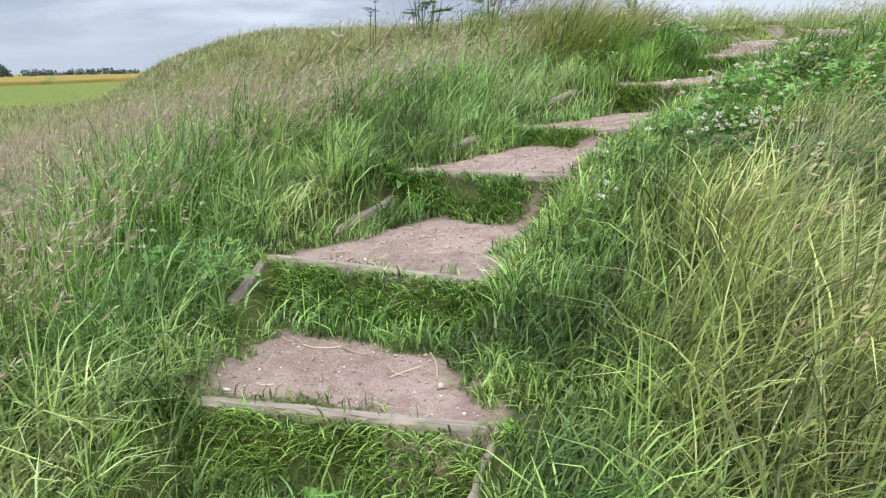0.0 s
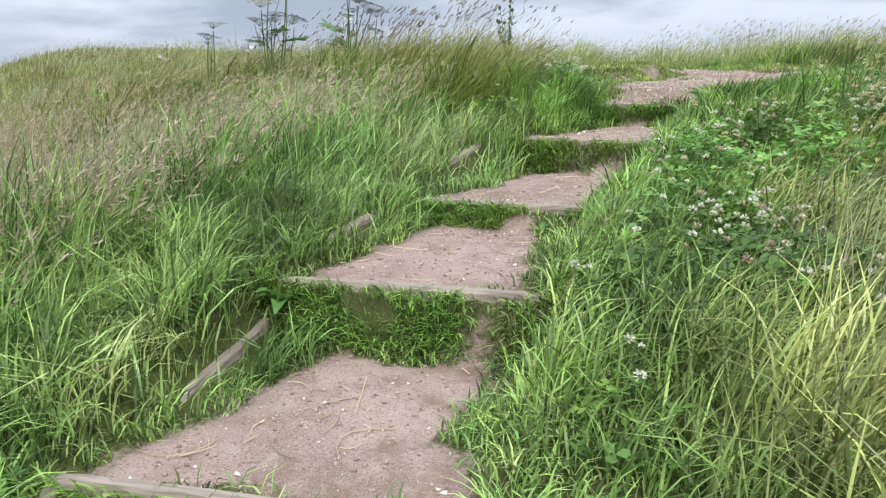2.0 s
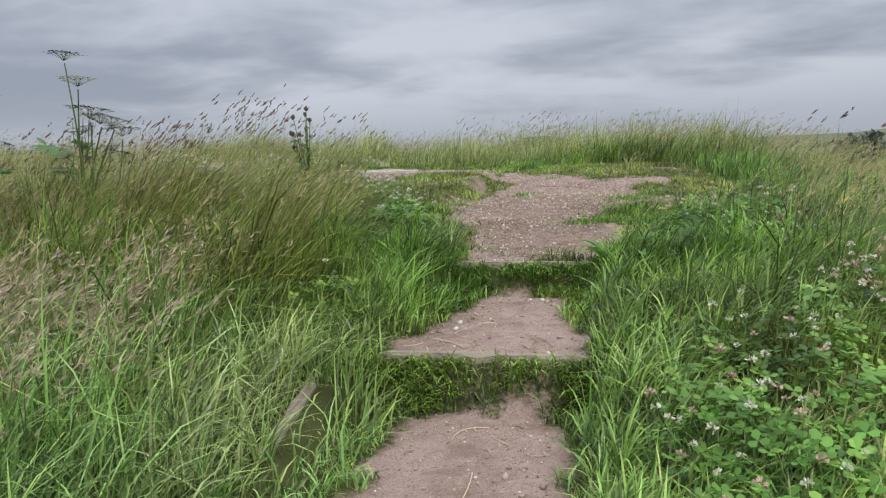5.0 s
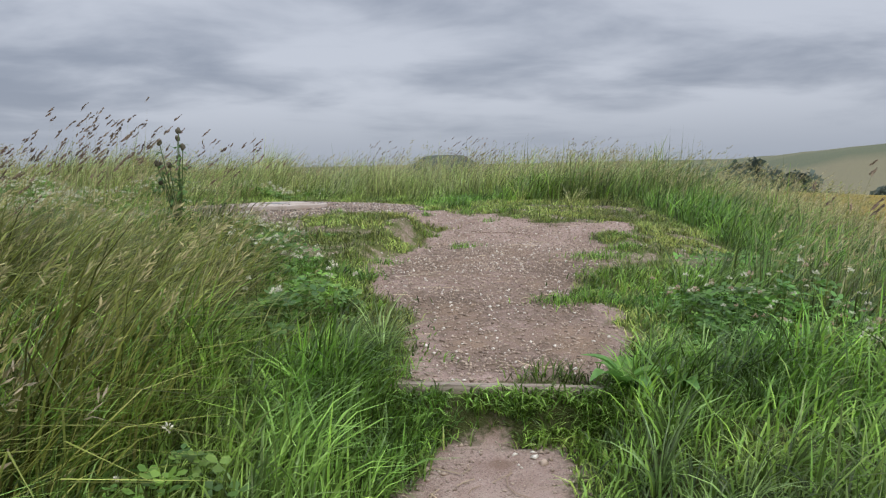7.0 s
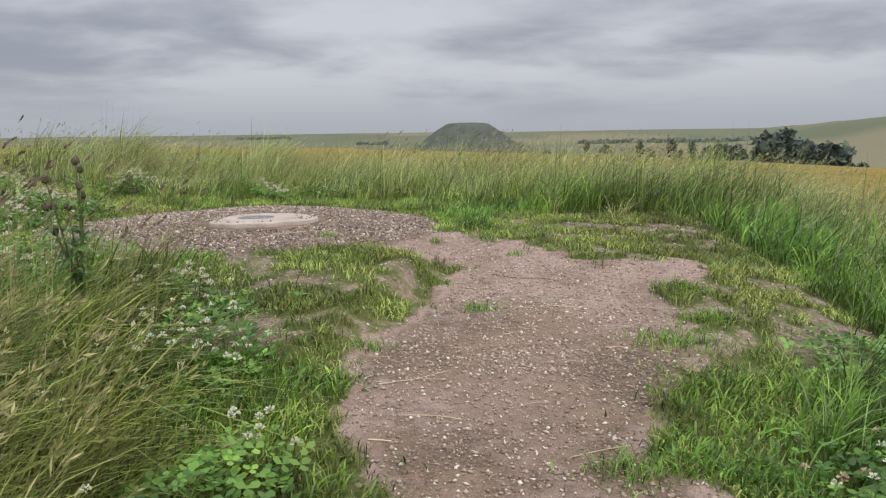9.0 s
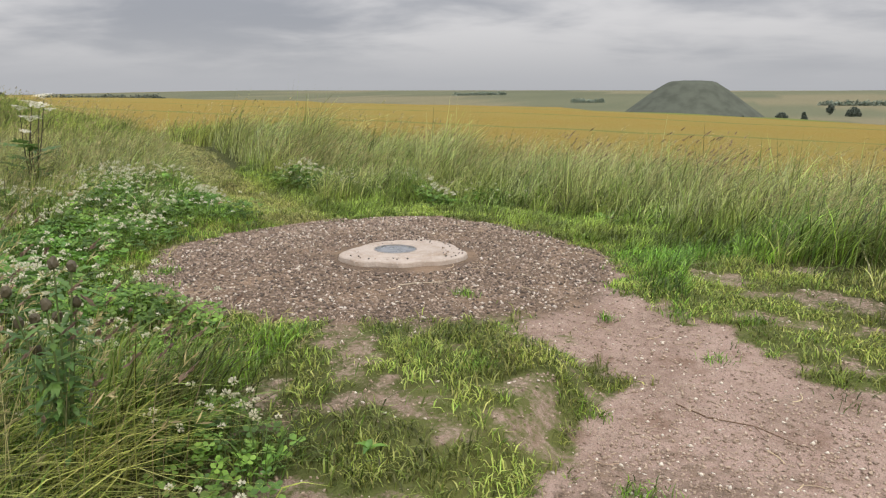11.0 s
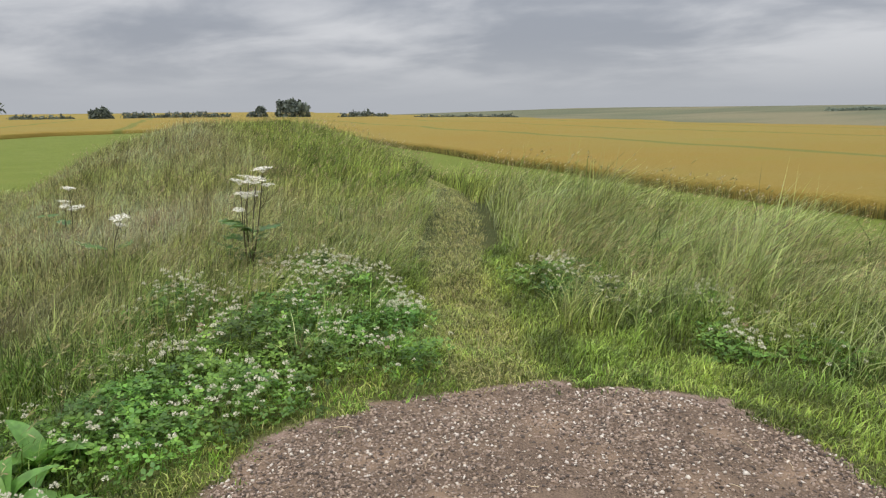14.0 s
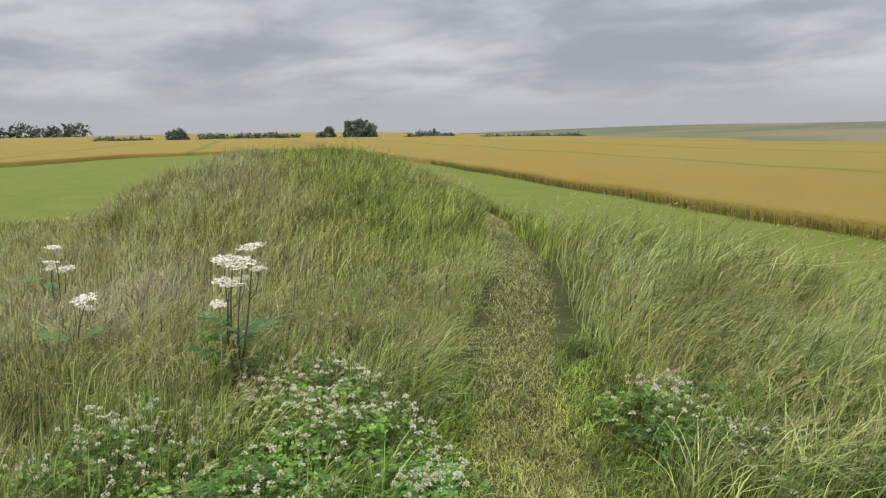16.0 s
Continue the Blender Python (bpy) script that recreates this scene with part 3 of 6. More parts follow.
def plumes(pile, tip, way, length, count, col, spread=0.35, size=0.012):
    """Open seed heads: slivers set along the last stretch of a stem, trailing with the wind."""
    n = len(tip)
    k = RNG.uniform(0, 1, (n, count))
    d = np.stack((np.cos(way), np.sin(way), np.zeros(n)), 1)
    axis = d * 0.75 + np.array([0, 0, 0.65])
    base = tip[:, None, :] - axis[:, None, :] * (length[:, None] * k)[:, :, None] * 0.9
    out_ = RNG.normal(0, 1, (n, count, 3)) * spread + axis[:, None, :]
    out_ = out_ / np.linalg.norm(out_, axis=2, keepdims=True)
    ln = (length[:, None] * (0.22 + 0.25 * k))[:, :, None]
    side = RNG.normal(0, 1, (n, count, 3))
    side = side / np.linalg.norm(side, axis=2, keepdims=True) * size
    verts = np.stack((base - side * 0.3, base + out_ * ln * 0.55 + side * 0.5, base + out_ * ln, base + out_ * ln * 0.45 - side * 0.5), 2)
    idx = np.arange(n * count)[:, None, None] * 4 + np.array([(0, 1, 2), (0, 2, 3)])[None]
    pile.add(verts, idx, np.repeat(np.repeat(col[:, None, :], count, 1)[:, :, None, :], 4, 2))


def scatter(x0, x1, y0, y1, density, peak):
    """Points in a box, thinned by a density function in plants per square metre."""
    n = int((x1 - x0) * (y1 - y0) * peak)
    x, y = RNG.uniform(x0, x1, n), RNG.uniform(y0, y1, n)
    keep = RNG.uniform(0, 1, n) * peak < density(x, y)
    return x[keep], y[keep]


def clumped(col, x, y, seed=90):
    """Neighbouring plants are alike: tussocks of deeper and paler growth."""
    f = 0.42 + 0.80 * smooth((vnoise(x, y, 0.24, seed) - 0.15) / 0.7) + 0.26 * smooth((vnoise(x, y, 0.85, seed + 1) - 0.15) / 0.7)
    return col * f[:, None]


def tussocks(pile, x, y, per, tall, wide, col, lean=(0.35, 1.05), spread=0.035, wind=0.0):
    """Single grass plants: many blades that arch outwards from one crown."""
    k = np.repeat(np.arange(len(x)), per)
    n = len(k)
    way = RNG.uniform(0, 2 * math.pi, n)
    way = np.where(RNG.uniform(0, 1, n) < wind, WIND + RNG.normal(0, 0.6, n), way)
    off = spread * RNG.uniform(0.1, 1, n)
    px, py = x[k] + np.cos(way) * off, y[k] + np.sin(way) * off
    h = tall[k] * RNG.uniform(0.5, 1.1, n)
    blades(pile, px, py, height(px, py) - 0.01, h, wide * RNG.uniform(0.7, 1.3, n), way, RNG.uniform(lean[0], lean[1], n), col[k] * RNG.uniform(0.75, 1.2, (n, 1)), 4)


def tints(n, *stops):
    """Random mixtures of the given colours."""
    w = RNG.dirichlet([0.7] * len(stops), n)
    return w @ np.array(stops)


# how the ground cover varies over the barrow
def step_gap(x, y):
    """Distance to the nearest timber step edge, on the path."""
    best = np.full(np.shape(x), 9.0)
    for sx, sy, sz, k, hw in STEPS:
        best = np.minimum(best, np.maximum(np.abs(y - (sy + k * (x - sx))), np.abs(x - sx) - hw))
    return best


def straw_patch(x, y):
    """Dead, flattened straw on the bank's south shoulder, 0..1."""
    return 0.9 * np.exp(-((x + 10.6) / 1.9) ** 2 - ((y - 9.9) / 1.1) ** 2) + 0.6 * np.exp(-((x + 7.6) / 1.3) ** 2 - ((y - 7.2) / 0.9) ** 2)


def board_gap(x, y):
    """0 beside an edging board, where the turf is trodden back, to 1 away from it."""
    best = np.full(np.shape(x), 9.0)
    for ax, ay, bx, by in EDGING:
        best = np.minimum(best, segment_distance(x - 0.05, y + 0.03, [(ax, ay), (bx, by)]))
    return smooth((best - 0.03) / 0.09)


def cover(x, y):
    """bare distance, tallness 0..1, left-bank weight, lawn weight."""
    b = bare_sd(x, y)
    side = np.abs(x - stair_mid(y)) - stair_half(y)
    low = y < 2.5
    riser = low & (side < 0.02) & (step_gap(x, y) < 0.2)
    away = np.where(low, np.maximum(side, 0), np.maximum(b, 0))
    ring = np.interp(y, [2.4, 3.5, 6.0, 8.0, 10], [0.25, 0.35, 0.55, 0.75, 0.95])
    lawn = lawn_zone(x, y, b)
    tall = np.where(low, smooth((away - 0.30) / 0.9), smooth((away - ring) / 0.7))
    tall = np.where(lawn, tall * 0.12, tall)
    tall = tall * smooth((track_d(x, y) - np.interp(x, [-9, -7, -5.5, -4.2], [0.28, 0.42, 0.56, 0.70])) / 0.25)
    return b, tall, riser, lawn


def near_path(x, y):
    """Distance from the line walked."""
    return segment_distance(x, y, [(2.3, -4.5), (1.1, -3.3), (0.3, -1), (0.15, 1), (0.3, 3), (0.2, 4.5), (-0.3, 6), (-1.8, 7.3), (-4.5, 10)])


GREEN_BRIGHT, GREEN_LUSH, GREEN_DEEP = (0.255, 0.43, 0.062), (0.16, 0.305, 0.042), (0.09, 0.185, 0.034)
OLIVE, YELLOW_GREEN, STRAW, PINK_TAN, GREY_GREEN = (0.245, 0.275, 0.068), (0.385, 0.42, 0.09), (0.55, 0.47, 0.25), (0.50, 0.40, 0.28), (0.20, 0.265, 0.10)


def clover_field(x, y):
    """Where white clover crowds the grass, 0..1."""
    c = np.zeros(np.shape(x))
    for cx, cy, rx, ry, a in [(1.15, -0.35, 0.4, 0.6, 0.85), (1.5, 0.5, 0.5, 0.7, 0.95), (1.75, -0.6, 0.45, 0.6, 0.7), (-4.3, 11.4, 0.8, 0.5, 0.75), (-3.2, 11.7, 0.9, 0.5, 0.65), (-6.0, 8.5, 0.7, 0.6, 0.85), (1.65, 3.0, 0.55, 0.75, 1.0), (2.2, 4.4, 0.6, 0.7, 0.5),
                              (-4.6, 7.4, 0.9, 1.0, 1.0), (-5.1, 8.6, 1.0, 0.9, 1.0), (-5.3, 9.5, 0.75, 0.55, 1.0), (-3.9, 8.9, 0.35, 0.5, 0.5), (-3.5, 5.8, 0.9, 0.8, 0.9), (-5.6, 9.4, 0.9, 0.6, 0.7), (-0.62, 1.45, 0.22, 0.35, 0.75),
                              (-0.6, 3.1, 0.35, 0.6, 0.7), (-1.0, 4.2, 0.35, 0.6, 0.7), (-2.3, 5.2, 0.5, 0.6, 0.5), (-3.6, 11.3, 1.2, 0.5, 0.5), (-2.0, 11.2, 1.3, 0.5, 0.4), (0.0, 10.6, 1.0, 0.5, 0.35), (-0.35, -2.75, 0.3, 0.35, 0.6), (1.0, -1.9, 0.25, 0.4, 0.5), (1.25, -0.85, 0.35, 0.5, 0.8), (1.05, 0.15, 0.35, 0.45, 1.0), (1.35, 0.65, 0.45, 0.5, 1.0), (1.8, 1.3, 0.45, 0.5, 0.85), (0.8, -1.1, 0.18, 0.3, 0.55),
                              (-6.2, 9.7, 0.8, 0.6, 0.9), (-6.5, 8.3, 0.7, 0.7, 0.9), (-4.5, 11.9, 0.5, 0.5, 0.7), (-4.2, 13.2, 0.5, 0.5, 0.6), (-2.5, 10.95, 0.45, 0.35, 0.7), (-1.4, 3.6, 0.3, 0.5, 0.6), (-2.6, 5.8, 0.6, 0.5, 0.9), (-1.3, 4.9, 0.35, 0.3, 0.7), (-3.2, 5.2, 0.6, 0.5, 0.8)]:
        c = np.maximum(c, a * np.exp(-((x - cx) / rx) ** 2 - ((y - cy) / ry) ** 2))
    return c


def build_grass():
    # short and medium grass over all of the barrow's near part
    turf = Pile()

    def verge(x, y):
        b, tall, riser, lawn = cover(x, y)
        close = 1 - smooth((near_path(x, y) - 1.6) / 3.5)
        d = (300 + 2000 * close) * (0.45 + 0.9 * vnoise(x, y, 0.35, 31))
        creep = smooth((vnoise(x, y, 0.22, 36) - 0.62) / 0.15) * (y > 2.6)
        d = d * np.where(b < 0, creep * smooth((b + 0.28) / 0.2) * 0.5, np.clip(b / 0.06, 0.35, 1)) * np.where(step_gap(x, y) < 0.035, 0, 1) * np.where(riser, 0.5, 1) * (0.04 + 0.96 * board_gap(x, y))
        d = np.where(lawn, d * lawn_patch(x, y) * 0.5, d)
        d = d * (1 - 0.6 * (1 - smooth((track_d(x, y) - 0.22) / 0.2)))
        return d * (1 - 0.55 * tall) * (1 - 0.35 * clover_field(x, y))

    x, y = scatter(-6.2, 4.6, -5.4, 12.5, verge, 2700)
    b, tall, riser, lawn = cover(x, y)
    n = len(x)
    tuft = vnoise(x, y, 0.28, 35)
    base = np.where(y < 2.5, 0.12, 0.055) + np.where(y < 2.5, 0.15, 0.10) * np.clip(b / 0.35, 0, 1)
    h = (base + 0.22 * tall) * (0.55 + 0.9 * tuft) * RNG.uniform(0.6, 1.25, n)
    h = h * (1 - 0.55 * clover_field(x, y))
    leftside = (x < stair_mid(y)) & (y < 2.4)
    h = np.where(leftside, h * 1.25, h)
    h = np.where(riser, 0.06 * RNG.uniform(0.5, 1.3, n), h)
    down = riser & (RNG.uniform(0, 1, n) < 0.6)
    h = np.where(lawn, 0.055 * RNG.uniform(0.5, 1.5, n) * (0.6 + tuft), h)
    way = np.where(down, -math.pi / 2 + RNG.normal(0, 0.6, n), WIND + RNG.normal(0, 1.3, n))
    lean = np.clip(RNG.normal(0.62, 0.25, n), 0.1, 1.1)
    col = tints(n, GREEN_BRIGHT, GREEN_LUSH, GREEN_DEEP)
    col = np.where((riser | lawn)[:, None], tints(n, GREEN_LUSH, GREEN_DEEP, OLIVE), col)
    right = smooth((x - stair_mid(y) - 0.8) / 0.6) * (y < 1.0)
    col = col * (1 - 0.75 * right[:, None]) + tints(n, YELLOW_GREEN, YELLOW_GREEN, GREEN_BRIGHT) * 0.75 * right[:, None]
    fresh = (np.exp(-((x - stair_mid(y) + stair_half(y) + 0.35) / 0.4) ** 2) * (y < 2.2) * 0.7)[:, None]
    col = col * (1 - fresh) + tints(n, (0.28, 0.43, 0.11), GREEN_BRIGHT) * fresh
    north = (smooth((y - 8.5) / 1.5) * 0.6)[:, None]
    col = col * (1 - north) + tints(n, OLIVE, (0.20, 0.26, 0.07)) * north
    # below y 2.2 blades turn paler and bluer: sky gloss put into the colour
    col = clumped(col, x, y) * (1 - 0.22 * smooth((y - 2.0) / 1.0) * (1 - smooth((y - 6.0) / 2.0)))[:, None] * (1 + smooth((2.2 - y) / 1.6)[:, None] * np.array([[0.36, 0.20, 1.05]])) * (1 + 0.12 * smooth((y - 8.3) / 1.2))[:, None]
    wide = RNG.uniform(0.0045, 0.0095, n) * np.where(near_path(x, y) > 3, 1.5, 1) * np.where(lawn, 0.7, 1)
    worn = (1 - smooth((track_d(x, y) - 0.15) / 0.3))[:, None]
    col = col * (1 - 0.8 * worn) + tints(n, STRAW, OLIVE, (0.30, 0.25, 0.11)) * 0.8 * worn
    h = h * (1 - 0.55 * worn[:, 0])
    blades(turf, x, y, height(x, y) - 0.01, h, wide, way, lean, col, 3)
    # lush single plants beside the treads
    tx, ty = scatter(-2.6, 2.6, -5.0, 2.9, lambda x, y: 24 * smooth((np.abs(x - stair_mid(y)) - stair_half(y) - 0.03) / 0.1) * (1 - smooth((np.abs(x - stair_mid(y)) - stair_half(y) - 0.7) / 0.7)) * (bare_sd(x, y) > 0.03) * (1 - 0.6 * clover_field(x, y)) * board_gap(x - 0.06, y + 0.04), 24)
    m = len(tx)
    tcol = tints(m, (0.36, 0.55, 0.13), GREEN_BRIGHT, GREEN_LUSH, (0.20, 0.36, 0.10)) * np.array([1.2, 1.1, 1.5]) * (1 - 0.35 * smooth((ty - 0.6) / 1.0))[:, None]
    tussocks(turf, tx, ty, 36, RNG.uniform(0.15, 0.31, m) * np.where(tx < stair_mid(ty), 1.1, 0.95), 0.0065, tcol, (0.3, 1.0), 0.04, 0.35)
    # dark drooping plants on the risers
    for sx, sy, sz, k, hw in STEPS:
        px = sx + RNG.uniform(-hw, hw + 0.1, 9)
        py = sy + k * (px - sx) - RNG.uniform(0.05, 0.11, 9)
        tussocks(turf, px, py, 30, RNG.uniform(0.07, 0.13, 9), 0.005, tints(9, GREEN_LUSH, GREEN_DEEP, GREEN_BRIGHT) * np.array([1.1, 1.05, 1.5]), (0.6, 1.2), 0.03)
    # close lawn round the gravel and between the paths
    lawn_pile = Pile()

    def close_turf(x, y):
        b, tall, riser, lawn = cover(x, y)
        d = 4300 * (1 - smooth((tall - 0.1) / 0.5)) * smooth((b + 0.06) / 0.12) * (y > 2.7)
        patchy = np.where(lawn, lawn_patch(x, y), 0.75)
        return d * patchy * (1 - smooth((near_path(x, y) - 3.2) / 1.5)) * (1 - 0.6 * clover_field(x, y))

    x, y = scatter(-5.6, 3.4, 2.7, 12.0, close_turf, 4300)
    n = len(x)
    h = RNG.uniform(0.03, 0.08, n) * (0.5 + 1.1 * vnoise(x, y, 0.2, 40))
    col = clumped(tints(n, (0.27, 0.35, 0.08), (0.18, 0.29, 0.05), OLIVE, (0.36, 0.34, 0.13)), x, y, 98) * (1 + 0.12 * smooth((y - 8.3) / 1.2))[:, None]
    blades(lawn_pile, x, y, height(x, y) - 0.004, h, RNG.uniform(0.004, 0.008, n), RNG.uniform(0, 6.28, n), RNG.uniform(0.3, 1.1, n), col, 2)
    tx, ty = scatter(-4.6, 3.4, 2.7, 11.2, lambda x, y: 34 * smooth((bare_sd(x, y) + 0.10) / 0.16) * (1 - smooth((bare_sd(x, y) - 0.9) / 0.5)) * np.where(lawn_zone(x, y, bare_sd(x, y)), 0.25 + 0.75 * lawn_patch(x, y), 0.8), 34)
    m = len(tx)
    tussocks(lawn_pile, tx, ty, 20, RNG.uniform(0.035, 0.10, m), 0.0045, tints(m, (0.25, 0.36, 0.08), GREEN_LUSH, OLIVE, GREEN_DEEP, (0.31, 0.35, 0.11)), (0.3, 1.1), 0.035)
    # tufts on the worn soil
    for tx, ty, rad, m in [(0.72, 3.45, 0.14, 260), (0.98, 3.5, 0.16, 240), (1.2, 4.7, 0.22, 420), (1.0, 4.05, 0.10, 120), (1.35, 4.2, 0.16, 200), (-0.95, 7.05, 0.07, 90), (-0.55, 6.5, 0.06, 60), (-0.2, 6.25, 0.07, 70), (0.35, 7.15, 0.09, 110), (0.0, 5.85, 0.08, 80), (0.25, 5.3, 0.10, 120), (-0.05, 6.95, 0.05, 50), (1.55, 5.55, 0.14, 220), (1.45, 5.05, 0.12, 160), (0.55, 6.55, 0.05, 50), (-0.55, 5.9, 0.10, 120), (0.75, 7.1, 0.10, 120), (-0.3, 4.6, 0.10, 110), (0.1, 8.3, 0.09, 90), (-3.2, 7.0, 0.10, 130), (-3.0, 6.6, 0.12, 150)]:
        px, py = tx + RNG.normal(0, rad * 0.6, m), ty + RNG.normal(0, rad * 0.45, m)
        blades(lawn_pile, px, py, height(px, py) - 0.004, RNG.uniform(0.03, 0.09, m), RNG.uniform(0.003, 0.006, m), RNG.uniform(0, 6.28, m), RNG.uniform(0.3, 1.0, m), tints(m, GREEN_BRIGHT, GREEN_LUSH, GREEN_DEEP), 2)
    lawn_pile.make("lawn_grass", MAT_GRASS, "short worn turf and tufts round the gravel", "grass")

    # thick low turf beside the treads
    def bank(x, y):
        b = bare_sd(x, y)
        side = np.abs(x - stair_mid(y)) - stair_half(y)
        return 5200 * smooth((b + 0.035) / 0.05) * (1 - smooth((side - 0.25) / 0.5)) * np.where(step_gap(x, y) < 0.03, 0, 1) * (0.5 + 0.6 * vnoise(x, y, 0.2, 29)) * (0.1 + 0.9 * board_gap(x, y))

    x, y = scatter(-1.6, 2.6, -4.6, 2.75, bank, 5600)
    n = len(x)
    h = RNG.uniform(0.035, 0.11, n) * (0.6 + 0.8 * vnoise(x, y, 0.18, 28))
    # the low turf by the steps carries the same sky gloss in its colour
    col = clumped(tints(n, GREEN_BRIGHT, GREEN_LUSH, GREEN_DEEP, OLIVE), x, y, 27) * (1 + smooth((2.4 - y) / 1.6)[:, None] * np.array([[0.36, 0.22, 1.0]]))
    blades(turf, x, y, height(x, y) - 0.006, h, RNG.uniform(0.004, 0.008, n), RNG.uniform(0, 6.28, n), RNG.uniform(0.3, 1.1, n), col, 2)

    # turf that hangs over the step risers
    for i, (sx, sy, sz, k, hw) in enumerate(STEPS):
        m = 1900
        px = sx + RNG.uniform(-hw - 0.12, hw + 0.12, m)
        e = -0.03 - 0.10 * RNG.uniform(0, 1, m) ** 0.9
        py = sy + k * (px - sx) + e
        keep = vnoise(px, py * 2, 0.13, 37 + i) > 0.34
        px, py, m = px[keep], py[keep], int(keep.sum())
        blades(turf, px, py, height(px, py) - 0.005, RNG.uniform(0.04, 0.115, m), RNG.uniform(0.004, 0.008, m), -math.pi / 2 + RNG.normal(0, 0.7, m), np.clip(RNG.normal(0.95, 0.25, m), 0.4, 1.4), tints(m, GREEN_LUSH, GREEN_BRIGHT, GREEN_BRIGHT) * np.array([1.15, 1.05, 1.5]), 3)
    turf.make("short_grass", MAT_GRASS, "bright green short grass along the path's worn edges", "grass")

    # tall meadow grass with seed heads
    meadow, seeds = Pile(), Pile()

    def tallgrass(x, y):
        b, tall, riser, lawn = cover(x, y)
        close = 1 - smooth((near_path(x, y) - 2.0) / 5)
        d = (260 + 680 * close) * tall * (1 + 0.4 * ((x < -0.8) & (x > -3.5) & (y > 1.5) & (y < 6))) * (0.4 + 0.9 * vnoise(x, y, 0.5, 41))
        return d * (1 - 0.35 * clover_field(x, y))

    x, y = scatter(-9, 7, -7, 15, tallgrass, 1400)
    n = len(x)
    b, tall, riser, lawn = cover(x, y)
    left = (x < stair_mid(y)) & (y < 4.5)
    right_low = (x > stair_mid(y)) & (y < 0.3)
    band = np.exp(-((y - 11.2 - 0.10 * (x + 2)) / 1.5) ** 2) * smooth((x + 4.6) / 1.5)
    h = (0.30 + 0.30 * tall) * (1 + 0.20 * band + (0.15 + 0.60 * smooth((-x - 2.2) / 2.0)) * smooth((ridge_uv(x, y)[1] - 2.0) / 1.5) + 0.35 * ((x < -0.9) & (y > 1.2) & (y < 4.7))) * (1 - 0.4 * clover_field(x, y)) * (0.5 + 0.9 * vnoise(x, y, 0.5, 43)) * RNG.uniform(0.6, 1.2, n) * (1 - 0.45 * smooth((x - 1.7) / 0.9) * (y > 2.5) * (y < 9))
    way = WIND + RNG.normal(0, 0.75, n) * (1 + 0.6 * band) + 1.6 * (vnoise(x, y, 0.9, 44) - 0.5)
    lean = np.clip(RNG.normal(0.55, 0.25, n) + 0.5 * (vnoise(x, y, 0.6, 46) - 0.5) + 0.16 * (y > 9), 0.05, 1.15)
    col = tints(n, GREEN_LUSH, GREEN_DEEP, OLIVE, GREY_GREEN)
    mixin = vnoise(x, y, 1.1, 45)[:, None]
    dry = tints(n, OLIVE, STRAW, YELLOW_GREEN)
    col = np.where(left[:, None], col * (1 - 0.6 * mixin) + dry * 0.6 * mixin, col)
    gold = smooth((x - stair_mid(y) - 0.9) / 0.5)[:, None]
    col = np.where(right_low[:, None], col * 0.35 + (tints(n, YELLOW_GREEN, GREEN_BRIGHT, STRAW, OLIVE) * gold + tints(n, GREEN_BRIGHT, GREEN_LUSH, (0.24, 0.42, 0.11)) * (1 - gold)) * 0.65, col)
    west = ((x < -0.8) & (y > 0.8) & (y < 4.8))[:, None]
    col = np.where(west, col * 0.28 + tints(n, YELLOW_GREEN, YELLOW_GREEN, OLIVE, (0.42, 0.38, 0.14)) * 0.62, col)
    lean = np.where(west[:, 0], np.clip(lean + 0.28, 0.2, 1.15), lean)
    way = np.where(west[:, 0], WIND + (way - WIND) * 0.6, way)
    ridge_top = (smooth((-x - 4.5) / 2.5) * (y > 7))[:, None]
    pale = (smooth((y - 9.2) / 1.2) * 0.7)[:, None]
    col = col * (1 - pale) + tints(n, (0.42, 0.47, 0.18), (0.33, 0.46, 0.12), (0.42, 0.40, 0.19), (0.25, 0.37, 0.10)) * pale
    col = col * (1 - 0.6 * ridge_top) + tints(n, (0.30, 0.33, 0.10), STRAW, GREEN_LUSH) * 0.6 * ridge_top
    aside = stair_mid(y) - stair_half(y) - x
    lush = (smooth((1.6 - aside) / 0.6) * left * (1 - smooth((y - 0.4) / 0.8)))[:, None]
    col = col * (1 - 0.8 * lush) + tints(n, GREEN_BRIGHT, (0.25, 0.49, 0.11), GREEN_LUSH) * 0.8 * lush
    lean = lean * (1 - 0.35 * lush[:, 0])
    strawy = (smooth((aside - 1.4) / 0.8) * left * (1 - smooth((y - 0.9) / 1.6)) * (0.45 + 0.55 * vnoise(x, y, 0.7, 47)))[:, None]
    col = col * (1 - 0.9 * strawy) + tints(n, STRAW, (0.48, 0.42, 0.24), OLIVE) * 0.72 * strawy
    upper = (smooth((y - 1.0) / 1.5) * (1 - smooth((y - 4.2) / 0.8)))[:, None]
    blond = straw_patch(x, y)[:, None]
    col = col * (1 - blond) + tints(n, STRAW, (0.58, 0.49, 0.33), (0.44, 0.36, 0.22)) * blond
    col = clumped(col, x, y, 94) * (1 - 0.2 * upper) * (1 + 0.32 * smooth((y - 8.3) / 1.0))[:, None]
    wide = RNG.uniform(0.0036, 0.0092, n) * np.where(near_path(x, y) > 4, 1.4, 1)
    wide = np.where(right_low, wide * 0.6, wide)
    # tall blades beside the steps: sky gloss coloured in likewise
    col = np.where((right_low | (left & (y < 1.2)))[:, None], col * np.array([1.2, 1.12, 1.6]), col)
